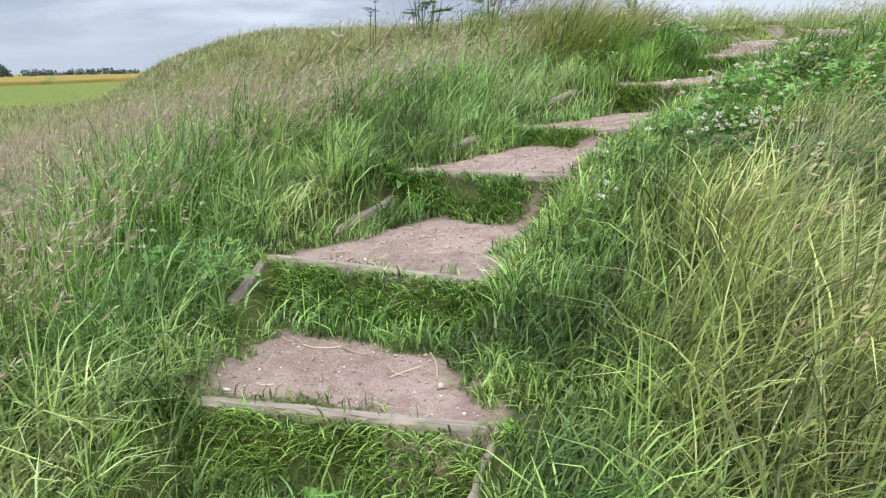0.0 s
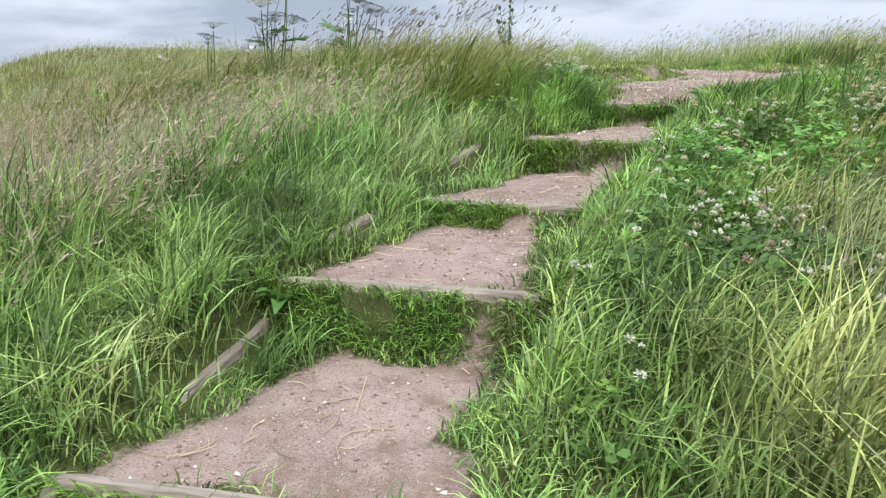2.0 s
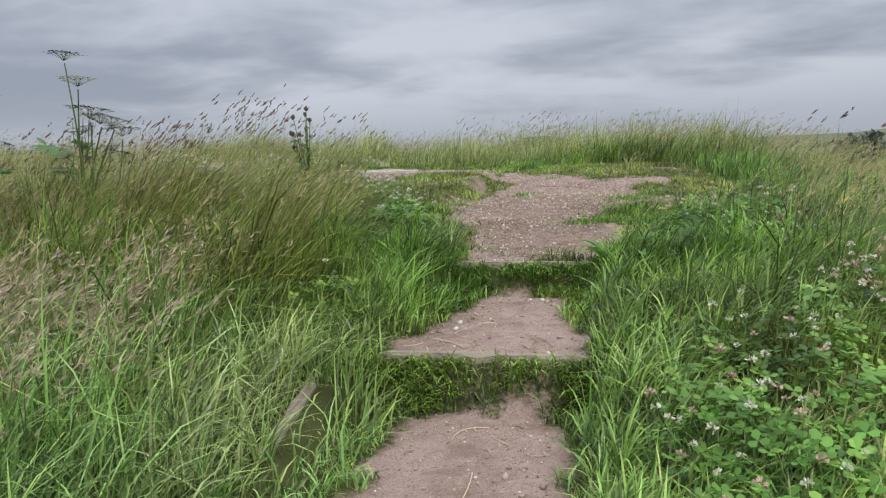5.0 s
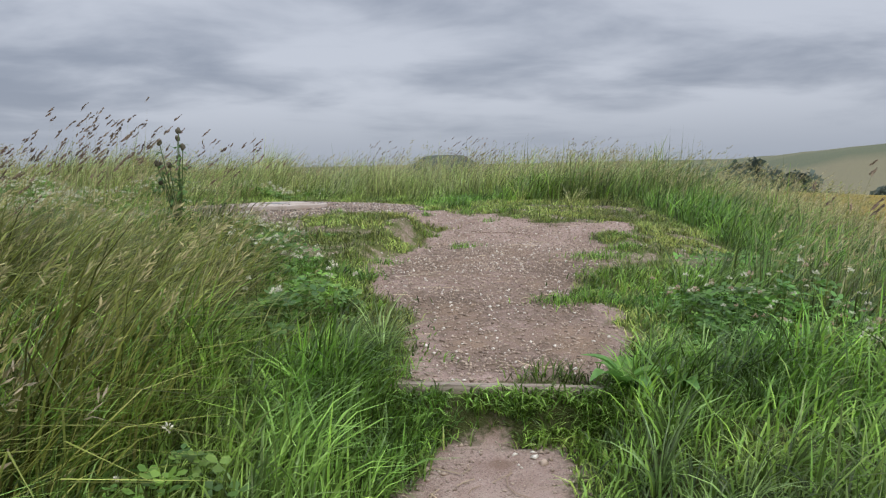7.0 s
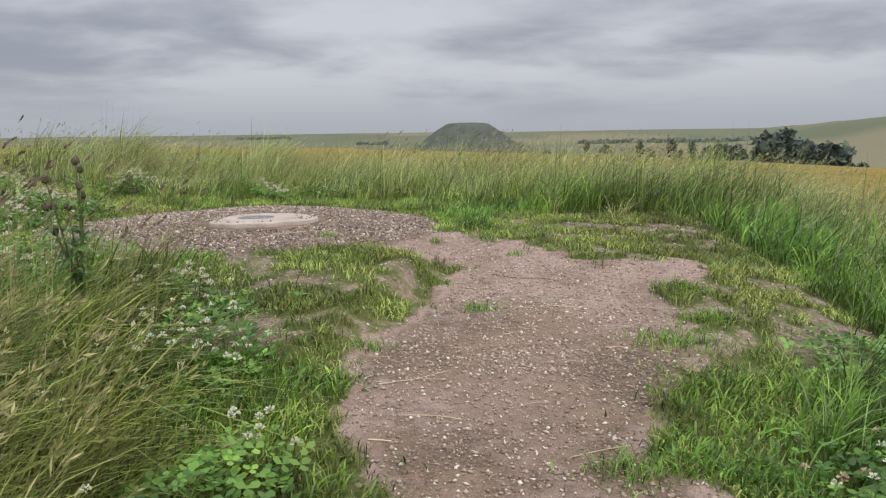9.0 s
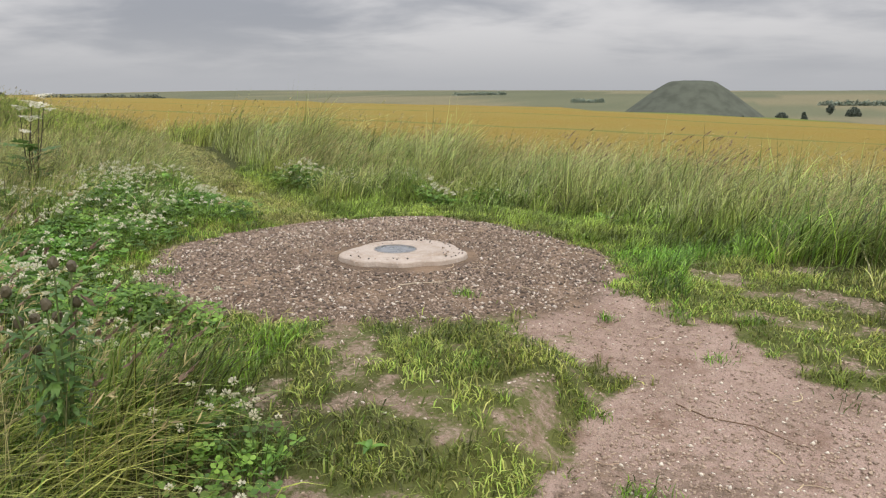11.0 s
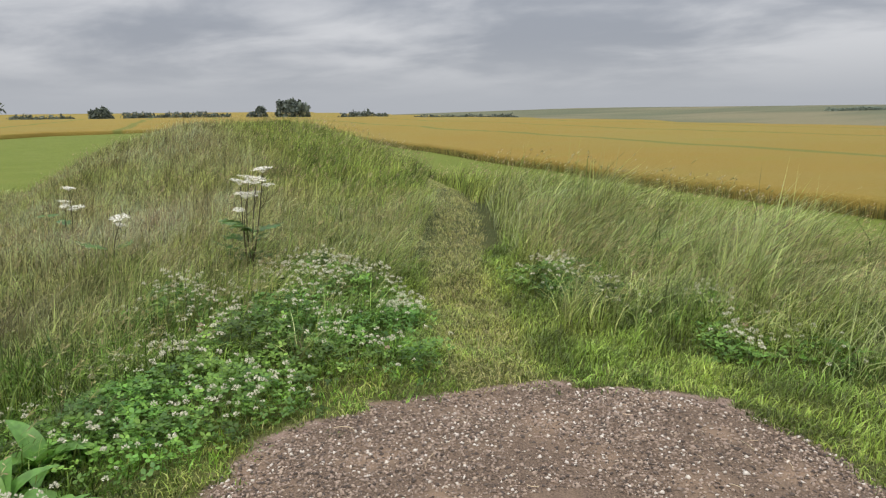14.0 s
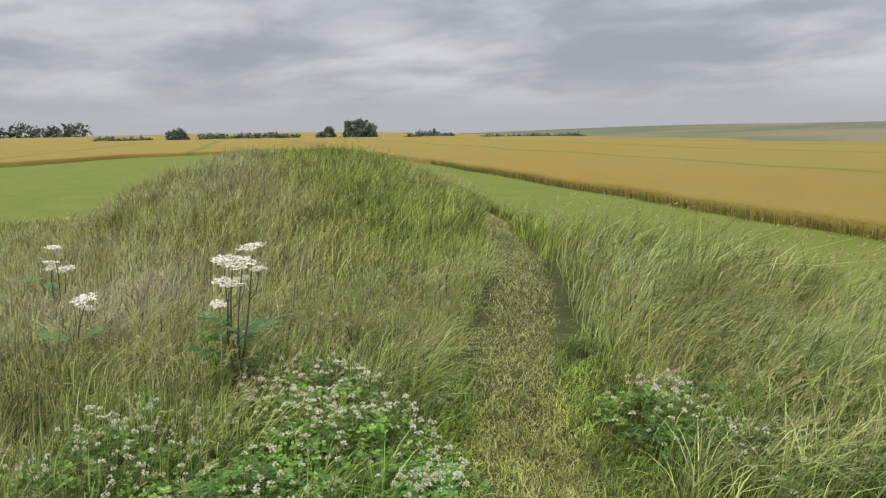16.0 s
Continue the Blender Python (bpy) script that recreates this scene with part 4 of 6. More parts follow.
    for pick, seg in ((near_path(x, y) < 3.2, 3), (near_path(x, y) >= 3.2, 2)):
        blades(meadow, x[pick], y[pick], height(x[pick], y[pick]) - 0.01, h[pick], wide[pick], way[pick], lean[pick], col[pick], seg)

    # coarse single plants in the meadow, laid over by the wind
    tx, ty = scatter(-10, 5, -5, 14.5, lambda x, y: 7 * cover(x, y)[1] * (1 - 0.6 * clover_field(x, y)), 7)
    m = len(tx)
    tcol = np.where((ty > 7)[:, None], tints(m, (0.42, 0.48, 0.16), (0.32, 0.45, 0.10), (0.30, 0.36, 0.09), (0.48, 0.49, 0.22)), np.where((tx > 0.8)[:, None], tints(m, YELLOW_GREEN, GREEN_LUSH, OLIVE), tints(m, GREEN_LUSH, OLIVE, GREY_GREEN, GREEN_DEEP))) * np.where((ty > 1.5) & (ty < 7), 0.8, 1.0)[:, None]
    tussocks(meadow, tx, ty, 34, RNG.uniform(0.30, 0.60, m) * (1 - 0.45 * smooth((tx - 1.7) / 0.9) * (ty > 2.5) * (ty < 9)), 0.0062, tcol, (0.35, 1.1), 0.07, 0.6)
    # straw flattened on the bank's shoulder
    tx, ty = RNG.normal(-10.2, 1.1, 120), RNG.normal(9.6, 0.7, 120)
    tussocks(meadow, tx, ty, 46, RNG.uniform(0.4, 0.65, 120), 0.007, tints(120, STRAW, (0.58, 0.48, 0.32), (0.42, 0.33, 0.20)), (0.7, 1.2), 0.09, 0.75)

    def stems(x, y):
        b, tall, riser, lawn = cover(x, y)
        u, v = ridge_uv(x, y)
        plume = np.where((x < stair_mid(y) - 1.2) & (y < 6), 170 + 390 * (1 - smooth((y - 0.6) / 1.8)), 80)
        plume = np.where((x > stair_mid(y) + 0.9) & (y < 2), 110, plume)
        plume = np.where(y > 8.5, 150, plume)
        return plume * smooth((x + 9) / 2.0) * smooth((y + 6.5) / 1.5) * smooth((tall - 0.55) / 0.4) * (0.35 + vnoise(x, y, 0.7, 51)) * (1 - 0.7 * clover_field(x, y))

    x, y = scatter(-9, 6.5, -6.5, 14.5, stems, 760)
    n = len(x)
    h = RNG.uniform(0.42, 0.80, n) * (0.8 + 0.35 * vnoise(x, y, 1.2, 52))
    h = np.where(y > 8.5, h * 1.15, h)
    way = WIND + RNG.normal(0, 0.45, n)
    lean = np.clip(RNG.normal(0.42, 0.18, n), 0.05, 0.95)
    right_low = (x > stair_mid(y)) & (y < 2)
    col = np.where(right_low[:, None], tints(n, YELLOW_GREEN, STRAW, OLIVE), tints(n, STRAW, OLIVE, PINK_TAN))
    tip = blades(meadow, x, y, height(x, y) - 0.01, h, RNG.uniform(0.0018, 0.003, n), way, lean, col, 3)
    ln = RNG.uniform(0.06, 0.14, n)
    plumes(seeds, tip, way, ln * np.where(x < stair_mid(y), 1.35, 1.0), 8, np.where(right_low[:, None], tints(n, STRAW, YELLOW_GREEN, PINK_TAN), np.where((y > 1.5)[:, None], tints(n, STRAW, OLIVE, (0.46, 0.40, 0.22)), tints(n, PINK_TAN, (0.58, 0.50, 0.36), (0.46, 0.37, 0.25)))), 0.4, np.where(y > 7, 0.007, 0.0085)[:, None, None])
    meadow.make("meadow_grass", MAT_GRASS, "tall wind-bent meadow grass, green and straw coloured", "grass")
    seeds.make("meadow_seed_heads", MAT_SEED, "pinkish tan feathery seed heads of meadow grass", "grass")

    # the barrow's far crest and flanks
    ridge, rseed = Pile(), Pile()

    def crest(x, y):
        u, v = ridge_uv(x, y)
        m = (1 - smooth((np.abs(v) - 9) / 5)) * (1 - smooth((u - 34) / 10)) * smooth((u + 16) / 6)
        inner = (x > -9) & (x < 7) & (y > -7) & (y < 15)
        d = np.where(inner, 0, 380 * m) * (0.45 + 0.8 * vnoise(x, y, 1.3, 61)) * smooth((track_d(x, y) - 0.26) / 0.25)
        return d * (1 - 0.6 * smooth((u - 16) / 14))

    x, y = scatter(-46, 16, -14, 42, crest, 480)
    n = len(x)
    h = RNG.uniform(0.28, 0.68, n) * (0.7 + 0.5 * vnoise(x, y, 2.0, 62))
    way = WIND + RNG.normal(0, 0.7, n)
    lean = np.clip(RNG.normal(0.55, 0.2, n), 0.1, 1.0)
    u, v = ridge_uv(x, y)
    h = h * (1 + 0.4 * smooth((v - 2.5) / 2) * (1 - smooth((u - 12) / 5)))
    s = np.clip(smooth((1.6 - v) / 2.6) * (0.25 + 1.1 * vnoise(x, y, 2.5, 63)), 0, 1)[:, None]
    col = tints(n, (0.32, 0.36, 0.11), (0.20, 0.30, 0.07), OLIVE) * (1 - 0.7 * s) + tints(n, STRAW, STRAW, (0.50, 0.41, 0.24)) * 0.7 * s
    blond = straw_patch(x, y)[:, None]
    col = col * (1 - blond) + tints(n, STRAW, (0.58, 0.49, 0.33), (0.44, 0.36, 0.22)) * blond
    col = clumped(col, x, y, 96) * 1.2
    dist = np.hypot(x + 1, y - 6)
    blades(ridge, x, y, height(x, y) - 0.01, h, 0.0045 + 0.00065 * dist, way, lean, col, 2)
    pick = RNG.uniform(0, 1, n) < 0.07
    tip = blades(ridge, x[pick], y[pick], height(x[pick], y[pick]), h[pick] * 1.35, 0.002 + 0.0003 * dist[pick], way[pick], lean[pick] * 0.7, col[pick], 2)
    plumes(rseed, tip, way[pick], RNG.uniform(0.08, 0.15, pick.sum()), 5, tints(int(pick.sum()), PINK_TAN, STRAW, OLIVE), 0.35, 0.02)
    ridge.make("barrow_grass", MAT_GRASS, "wind-swept long grass over the barrow's crest and flanks", "grass")
    rseed.make("barrow_seed_heads", MAT_SEED, "tan seed heads in the long barrow grass", "grass")

    # dry trodden grass on the little track along the barrow
    trod = Pile()
    x, y = scatter(-17, -3.0, 8.8, 22, lambda x, y: 1700 * (1 - smooth((track_d(x, y) - 0.2) / 0.25)) * (1 - 0.7 * smooth((-x - 6) / 6)), 1700)
    n = len(x)
    blades(trod, x, y, height(x, y) - 0.004, RNG.uniform(0.03, 0.09, n), RNG.uniform(0.004, 0.008, n), RNG.uniform(0, 6.28, n), RNG.uniform(0.5, 1.2, n), tints(n, STRAW, OLIVE, (0.34, 0.33, 0.12), (0.30, 0.36, 0.10)), 2)
    trod.make("trodden_grass", MAT_STRAW, "dry trodden grass on the narrow track", "grass")


build_grass()


# ---------------------------------------------------------------- clover
def leaf_fan(pile, c, size, col, lobes=3):
    """Clover leaves: three rounded leaflets round a point, tipped at random."""
    n = len(c)
    tilt = RNG.uniform(0.05, 0.75, n)
    ax = RNG.uniform(0, 6.283, n)
    e1 = np.stack((np.cos(ax), np.sin(ax), np.zeros(n)), 1)
    e2 = np.stack((-np.sin(ax) * np.cos(tilt), np.cos(ax) * np.cos(tilt), np.sin(tilt)), 1)
    outline = [(0.0, 0.0), (0.55, -0.42), (0.98, -0.22), (0.98, 0.22), (0.55, 0.42)]
    for k in range(lobes):
        a = 2 * math.pi * k / lobes
        pts = [(px * math.cos(a) - py * math.sin(a), px * math.sin(a) + py * math.cos(a)) for px, py in outline]
        verts = np.stack([c + size[:, None] * (p * e1 + q * e2) + np.array([0, 0, 0.15]) * (size * (p * p + q * q))[:, None] for p, q in pts], 1)
        tri = np.arange(n)[:, None, None] * 5 + np.array([(0, 1, 2), (0, 2, 3), (0, 3, 4)])[None]
        pile.add(verts, tri, np.repeat(col[:, None, :], 5, 1))


def flower_heads(pile, c, size, col_a, col_b):
    """Round heads of many small florets that point outwards and up."""
    n, m = len(c), 18
    d = RNG.normal(0, 1, (n, m, 3))
    d[:, :, 2] = np.abs(d[:, :, 2]) * 0.9 - 0.25
    d = d / np.linalg.norm(d, axis=2, keepdims=True)
    s = np.cross(d, RNG.normal(0, 1, (n, m, 3)))
    s = s / np.linalg.norm(s, axis=2, keepdims=True)
    r = size[:, None, None]
    base = c[:, None, :] + d * r * 0.25
    verts = np.stack((base - s * r * 0.12, base + d * r * 0.55 + s * r * 0.22, base + d * r * 0.8, base + d * r * 0.55 - s * r * 0.22), 2)
    tri = np.arange(n * m)[:, None, None] * 4 + np.array([(0, 1, 2), (0, 2, 3)])[None]
    low = (d[:, :, 2] < 0.0)[:, :, None]
    col = np.where(low, col_b[:, None, :], col_a[:, None, :])
    pile.add(verts, tri, np.repeat(col[:, :, None, :], 4, 2))


def build_clover():
    leaves, heads = Pile(), Pile()
    x, y = scatter(-6.8, 3.0, -3.4, 12.2, lambda x, y: 1150 * smooth((clover_field(x, y) * (0.55 + 0.8 * vnoise(x, y, 0.4, 76)) - 0.2) / 0.4) * (bare_sd(x, y) > 0.02), 1500)
    n = len(x)
    top = 0.07 + 0.22 * clover_field(x, y) * np.clip(bare_sd(x, y) / 0.4, 0.15, 1)
    k = RNG.uniform(0, 1, n) ** 0.6
    z = height(x, y) + top * k * (0.35 + 1.2 * vnoise(x, y, 0.38, 71))
    col = clumped(tints(n, (0.14, 0.285, 0.045), (0.075, 0.17, 0.045), (0.20, 0.34, 0.06)), x, y, 77)
    leaf_fan(leaves, np.stack((x, y, z), 1), RNG.uniform(0.016, 0.038, n), col)
    # leaf stalks
    blades(leaves, x[::4], y[::4], height(x[::4], y[::4]), np.maximum(z - height(x, y), 0.03)[::4], np.full(len(x[::4]), 0.0025), RNG.uniform(0, 6.28, len(x[::4])), np.full(len(x[::4]), 0.05), col[::4], 2)
    leaves.make("clover_leaves", MAT_LEAF, "dense green three-lobed clover leaves", "clover")
    x, y = scatter(-6.8, 3.0, -3.4, 12.2, lambda x, y: np.where(y > 2.2, 200, 160) * smooth((clover_field(x, y) - 0.22) / 0.45) * (0.04 + 3.0 * vnoise(x, y, 0.34, 73) ** 3.2) * (bare_sd(x, y) > 0.06), 360)
    n = len(x)
    rise = 0.06 + (0.07 + 0.22 * clover_field(x, y)) * (0.35 + 1.2 * vnoise(x, y, 0.38, 71)) * RNG.uniform(0.8, 1.25, n)
    tip = blades(heads, x, y, height(x, y), rise, np.full(n, 0.003), RNG.uniform(0, 6.28, n), RNG.uniform(0, 0.25, n), tints(n, (0.12, 0.22, 0.06), (0.16, 0.26, 0.08)), 2)
    old = RNG.uniform(0, 1, n)[:, None] < 0.04 + 0.3 * (x > 0.5)[:, None]
    flower_heads(heads, tip, RNG.uniform(0.012, 0.022, n) * np.where(y > 5, 1.15, 0.95), np.where(old, np.array([[0.56, 0.43, 0.32]]), np.array([[0.70, 0.68, 0.54]])), np.where(old, np.array([[0.36, 0.20, 0.13]]), np.array([[0.58, 0.57, 0.40]])))
    heads.make("clover_flowers", MAT_PETAL, "round white clover flowers, some browning, on thin stalks", "clover flower")


build_clover()


# ---------------------------------------------------------------- gravel, flints, twigs
def build_gravel():
    def lay(n, test, lo, hi, power, box):
        x, y = RNG.uniform(box[0], box[1], n), RNG.uniform(box[2], box[3], n)
        keep = RNG.uniform(0, 1, n) < test(x, y)
        x, y = x[keep], y[keep]
        return x, y, lo + (hi - lo) * RNG.uniform(0, 1, len(x)) ** power

    sets = [lay(300000, lambda x, y: np.where(np.minimum(disc_sd(x, y), gravel_path_sd(x, y) + 0.1) < -0.02, 0.35 + 0.65 * vnoise(x, y, 0.5, 81), np.where(bare_sd(x, y) < 0, 0.30, np.where(lawn_zone(x, y, bare_sd(x, y)) & (lawn_patch(x, y) < 0.25), 0.2, 0.0))), 0.0034, 0.0168, 2.1, (-4.2, 3.0, 2.4, 10.2)),
            lay(34000, lambda x, y: np.where(treads_sd(x, y) < -0.02, 0.3 + 0.9 * vnoise(x, y, 0.3, 82) ** 2, 0.0), 0.0024, 0.011, 2.6, (-0.6, 1.9, -4.4, 2.3)),
            lay(60, lambda x, y: np.where(treads_sd(x, y) < -0.06, 0.35, 0.0), 0.014, 0.026, 1.5, (-0.5, 1.2, -3.2, 2.3)),
            lay(9000, lambda x, y: np.where((treads_sd(x, y) < -0.01) & (treads_sd(x, y) > -0.14), 0.35 * smooth((vnoise(x, y, 0.35, 83) - 0.45) / 0.3), 0.0), 0.007, 0.021, 2.2, (-0.6, 1.9, -4.4, 2.3)),
            lay(2600, lambda x, y: np.where(bare_sd(x, y) < -0.05, 0.8, 0), 0.010, 0.022, 1.8, (-4.0, 2.0, 2.5, 10.0))]
    x, y, r = (np.concatenate([s[i] for s in sets]) for i in range(3))
    r = np.where((disc_sd(x, y) > 0) & (y > 2.4), r * 0.78, r)
    keep = np.hypot((x - SLAB[0]), (y - SLAB[1])) > 0.56
    x, y, r = x[keep], y[keep], r[keep]
    n = len(x)
    axes = np.array([(1, 0, 0), (0, 1, 0), (-1, 0, 0), (0, -1, 0), (0, 0, 1), (0, 0, -1)], float)
    sc = RNG.uniform(0.65, 1.2, (n, 6, 1))
    turn = RNG.uniform(0, 6.28, n)
    ca, sa = np.cos(turn)[:, None], np.sin(turn)[:, None]
    p = axes[None] * sc * np.stack((np.ones(n), RNG.uniform(0.6, 1, n), RNG.uniform(0.45, 0.75, n)), 1)[:, None, :] + RNG.normal(0, 0.16, (n, 6, 3))
    q = np.stack((p[:, :, 0] * ca - p[:, :, 1] * sa, p[:, :, 0] * sa + p[:, :, 1] * ca, p[:, :, 2]), 2) * r[:, None, None]
    verts = q + np.stack((x, y, height(x, y) + r * 0.22), 1)[:, None, :]
    tri = np.array([(0, 1, 4), (1, 2, 4), (2, 3, 4), (3, 0, 4), (1, 0, 5), (2, 1, 5), (3, 2, 5), (0, 3, 5)])
    dark = (disc_sd(x, y) < 0.1) & (RNG.uniform(0, 1, n) < 0.85)
    for pick, mat, lab in ((dark, MAT_STONE, "dark brown flint gravel round the concrete slab"), (~dark, MAT_PALESTONE, "pale loose flint gravel on worn soil")):
        m = int(pick.sum())
        ob = finish("gravel", verts[pick].reshape(-1, 3), (np.arange(m)[:, None, None] * 6 + tri[None]).reshape(-1, 3), mat)
        tagged(ob, lab, "gravel", kind="stuff")
    # straw and twigs on the treads
    straw = Pile()
    x, y = scatter(-3.8, 2.0, -3.3, 9.8, lambda x, y: np.where(bare_sd(x, y) < -0.04, np.where(y < 2.4, 26, 7), 0) * np.where((y > 1.1) & (y < 2.2), 2.0, 1), 60)
    n = len(x)
    way = RNG.uniform(0, 6.28, n)
    ln = 0.05 + 0.22 * RNG.uniform(0, 1, n) ** 2
    w = RNG.uniform(0.0012, 0.0026, n)
    bend = RNG.normal(0, 0.18, n)
    t = np.linspace(-0.5, 0.5, 6)
    px = x[:, None] + np.cos(way)[:, None] * ln[:, None] * t - np.sin(way)[:, None] * (bend * ln)[:, None] * (t * t * 4)
    py = y[:, None] + np.sin(way)[:, None] * ln[:, None] * t + np.cos(way)[:, None] * (bend * ln)[:, None] * (t * t * 4)
    pz = height(px.ravel(), py.ravel()).reshape(n, 6) + 0.006
    off = np.stack((-np.sin(way), np.cos(way)), 1)[:, None, :] * w[:, None, None]
    verts = np.zeros((n, 18, 3))
    for j, (o, up_) in enumerate(((-1, 0), (1, 0), (0, 1))):
        verts[:, j * 6:(j + 1) * 6, 0], verts[:, j * 6:(j + 1) * 6, 1] = px + off[:, :, 0] * o, py + off[:, :, 1] * o
        verts[:, j * 6:(j + 1) * 6, 2] = pz + up_ * 0.003
    tri = []
    for k in range(5):
        for a, b in ((0, 12), (12, 6)):
            tri += [(a + k, a + k + 1, b + k + 1), (a + k, b + k + 1, b + k)]
    straw.add(verts, np.arange(n)[:, None, None] * 18 + np.array(tri)[None], np.repeat(tints(n, (0.52, 0.42, 0.28), (0.34, 0.25, 0.17))[:, None, :], 18, 1))
    straw.make("straw_litter", MAT_STRAW, "pale dry stalks and twigs lying on bare soil", "straw")


build_gravel()


# ---------------------------------------------------------------- concrete rooflight slab
def ring_mesh(rings, close_top=True, smooth_faces=True):
    """A lathe-like skin over rings of equal point count, from the outside in."""
    bm = bmesh.new()
    loops = [[bm.verts.new(p) for p in r] for r in rings]
    n = len(loops[0])
    for a, b in zip(loops[:-1], loops[1:]):
        for i in range(n):
            bm.faces.new((a[i], a[(i + 1) % n], b[(i + 1) % n], b[i]))
    if close_top:
        bm.faces.new(loops[-1])
    for f in bm.faces:
        f.smooth = smooth_faces
    bmesh.ops.recalc_face_normals(bm, faces=bm.faces)
    return bm


def slab_radius(a):
    return 0.445 + 0.035 * math.cos(2 * a - 1.3) + 0.030 * math.cos(3 * a + 0.7) + 0.012 * math.cos(5 * a) + 0.008 * math.sin(9 * a)


def build_slab():
    root = new("rooflight_slab")
    root.location = (SLAB[0], SLAB[1], 0)
    tagged(root, "pale round concrete slab with a small glass rooflight in gravel", "concrete slab")
    n = 96
    ang = [2 * math.pi * i / n for i in range(n)]

    def rim(scale, z, dx=0.0, dy=0.0, lump=0.0):
        return [(dx + scale * slab_radius(a) * math.cos(a), dy + scale * slab_radius(a) * math.sin(a), z + lump * (noise.noise((3 * math.cos(a), 3 * math.sin(a), scale * 4)))) for a in ang]

    def eye(r, z, dx=-0.09, dy=0.02):
        return [(dx + r * 0.90 * math.cos(a), dy + r * 0.85 * math.sin(a), z) for a in ang]

    def oval(r, z, t):
        return [tuple(p * (1 - t) + q * t for p, q in zip(u, v)) for u, v in zip(rim(0.8, z), eye(r, z))]

    part("slab_body", ring_mesh([rim(0.98, -0.13), rim(1.0, -0.05, lump=0.012), rim(0.99, -0.020, lump=0.008), rim(0.972, -0.013, lump=0.007), rim(0.84, -0.012, lump=0.006),
                                 oval(0.34, -0.010, 0.50), oval(0.33, -0.001, 0.58), oval(0.32, 0.000, 0.80), eye(0.27, -0.001), eye(0.215, -0.004), eye(0.19, -0.010)], False, False), MAT_CONCRETE, root)
    part("glass_seal", ring_mesh([eye(0.192, -0.012), eye(0.188, -0.006), eye(0.180, -0.006), eye(0.178, -0.012)], False), MAT_LINE, root, "thin dark seal")
    part("glass_lens", ring_mesh([eye(0.179, -0.013), eye(0.177, -0.0085), eye(0.12, -0.0075), eye(0.04, -0.007)]), MAT_GLASS, root, "grey wet rooflight glass")
    return root


build_slab()


def pebble(seed, r):
    bm = bmesh.new()
    bmesh.ops.create_icosphere(bm, subdivisions=1, radius=r)
    rnd = random.Random(seed)
    s = (rnd.uniform(0.8, 1.2), rnd.uniform(0.6, 1.0), rnd.uniform(0.5, 0.8))
    for v in bm.verts:
        v.co = Vector((v.co.x * s[0], v.co.y * s[1], v.co.z * s[2])) * rnd.uniform(0.85, 1.15)
    return bm


MAT_DARKSTONE = plain("dark_wet_pebble", (0.10, 0.085, 0.075), 0.6, 0.4, 60)
rnd = random.Random(5)
for i in range(80):
    a = rnd.uniform(-0.3, 1.7) if i < 34 else rnd.uniform(0, 6.28)
    q = rnd.uniform(0.62, 0.94)
    me = bpy.data.meshes.new("pebble")
    rr = rnd.uniform(0.004, 0.011)
    bm = pebble(i, rr)
    bm.to_mesh(me)
    bm.free()
    me.materials.append(MAT_DARKSTONE if rnd.random() < 0.8 else MAT_STONE)
    ob = new("pebble", me)
    ob.location = (SLAB[0] + q * slab_radius(a) * math.cos(a), SLAB[1] + q * slab_radius(a) * math.sin(a), -0.010 + rr * 0.5)
    tagged(ob, "small dark pebble lying on the pale concrete slab", "pebble", "pebbles on the slab")


# ---------------------------------------------------------------- tall herbs
def tube(bm, pts, r0, r1, sides=6):
    """A tapering round stalk along the points."""
    pts = [Vector(p) for p in pts]
    prev = None
    for i, p in enumerate(pts):
        d = (pts[min(i + 1, len(pts) - 1)] - pts[max(i - 1, 0)]).normalized()
        a = d.orthogonal().normalized()
        b = d.cross(a)
        r = r0 + (r1 - r0) * i / (len(pts) - 1)
        loop = [bm.verts.new(p + (a * math.cos(2 * math.pi * k / sides) + b * math.sin(2 * math.pi * k / sides)) * r) for k in range(sides)]
        if prev:
            for k in range(sides):
                bm.faces.new((prev[k], prev[(k + 1) % sides], loop[(k + 1) % sides], loop[k]))
        else:
            bm.faces.new(loop)
        prev = loop
    bm.faces.new(prev)


def stalk_points(a, b, bow, steps=6):
    a, b, bow = Vector(a), Vector(b), Vector(bow)
    return [a.lerp(b, i / steps) + bow * math.sin(math.pi * i / steps) for i in range(steps + 1)]


def umbel_mesh(seed, width, drop=0.25):
    """A flat-topped head: rays from one point, each ending in a little cluster of blossoms."""
    rnd = random.Random(seed)
    bm = bmesh.new()
    for i in range(19):
        a, q = 2.4 * i, math.sqrt((i + 0.5) / 19)
        c = Vector((q * width * math.cos(a), q * width * math.sin(a), width * (0.08 - 0.14 * q * q) + rnd.uniform(-0.03, 0.03) * width))
        tube(bm, [(0, 0, -width * 0.75), c * 0.6 + Vector((0, 0, -width * 0.22)), c], 0.0016, 0.001, 3)
        for k in range(12):
            p = c + Vector((rnd.gauss(0, 0.085), rnd.gauss(0, 0.085), rnd.gauss(0.01, 0.014))) * width * 1.5
            s = width * rnd.uniform(0.05, 0.085)
            t = rnd.uniform(0, 6.28)
            e = Vector((math.cos(t), math.sin(t), rnd.uniform(-0.3, 0.3))) * s
            g = Vector((-math.sin(t), math.cos(t), rnd.uniform(-0.3, 0.3))) * s
            bm.faces.new([bm.verts.new(p + e), bm.verts.new(p + g), bm.verts.new(p - e), bm.verts.new(p - g)])
    return bm


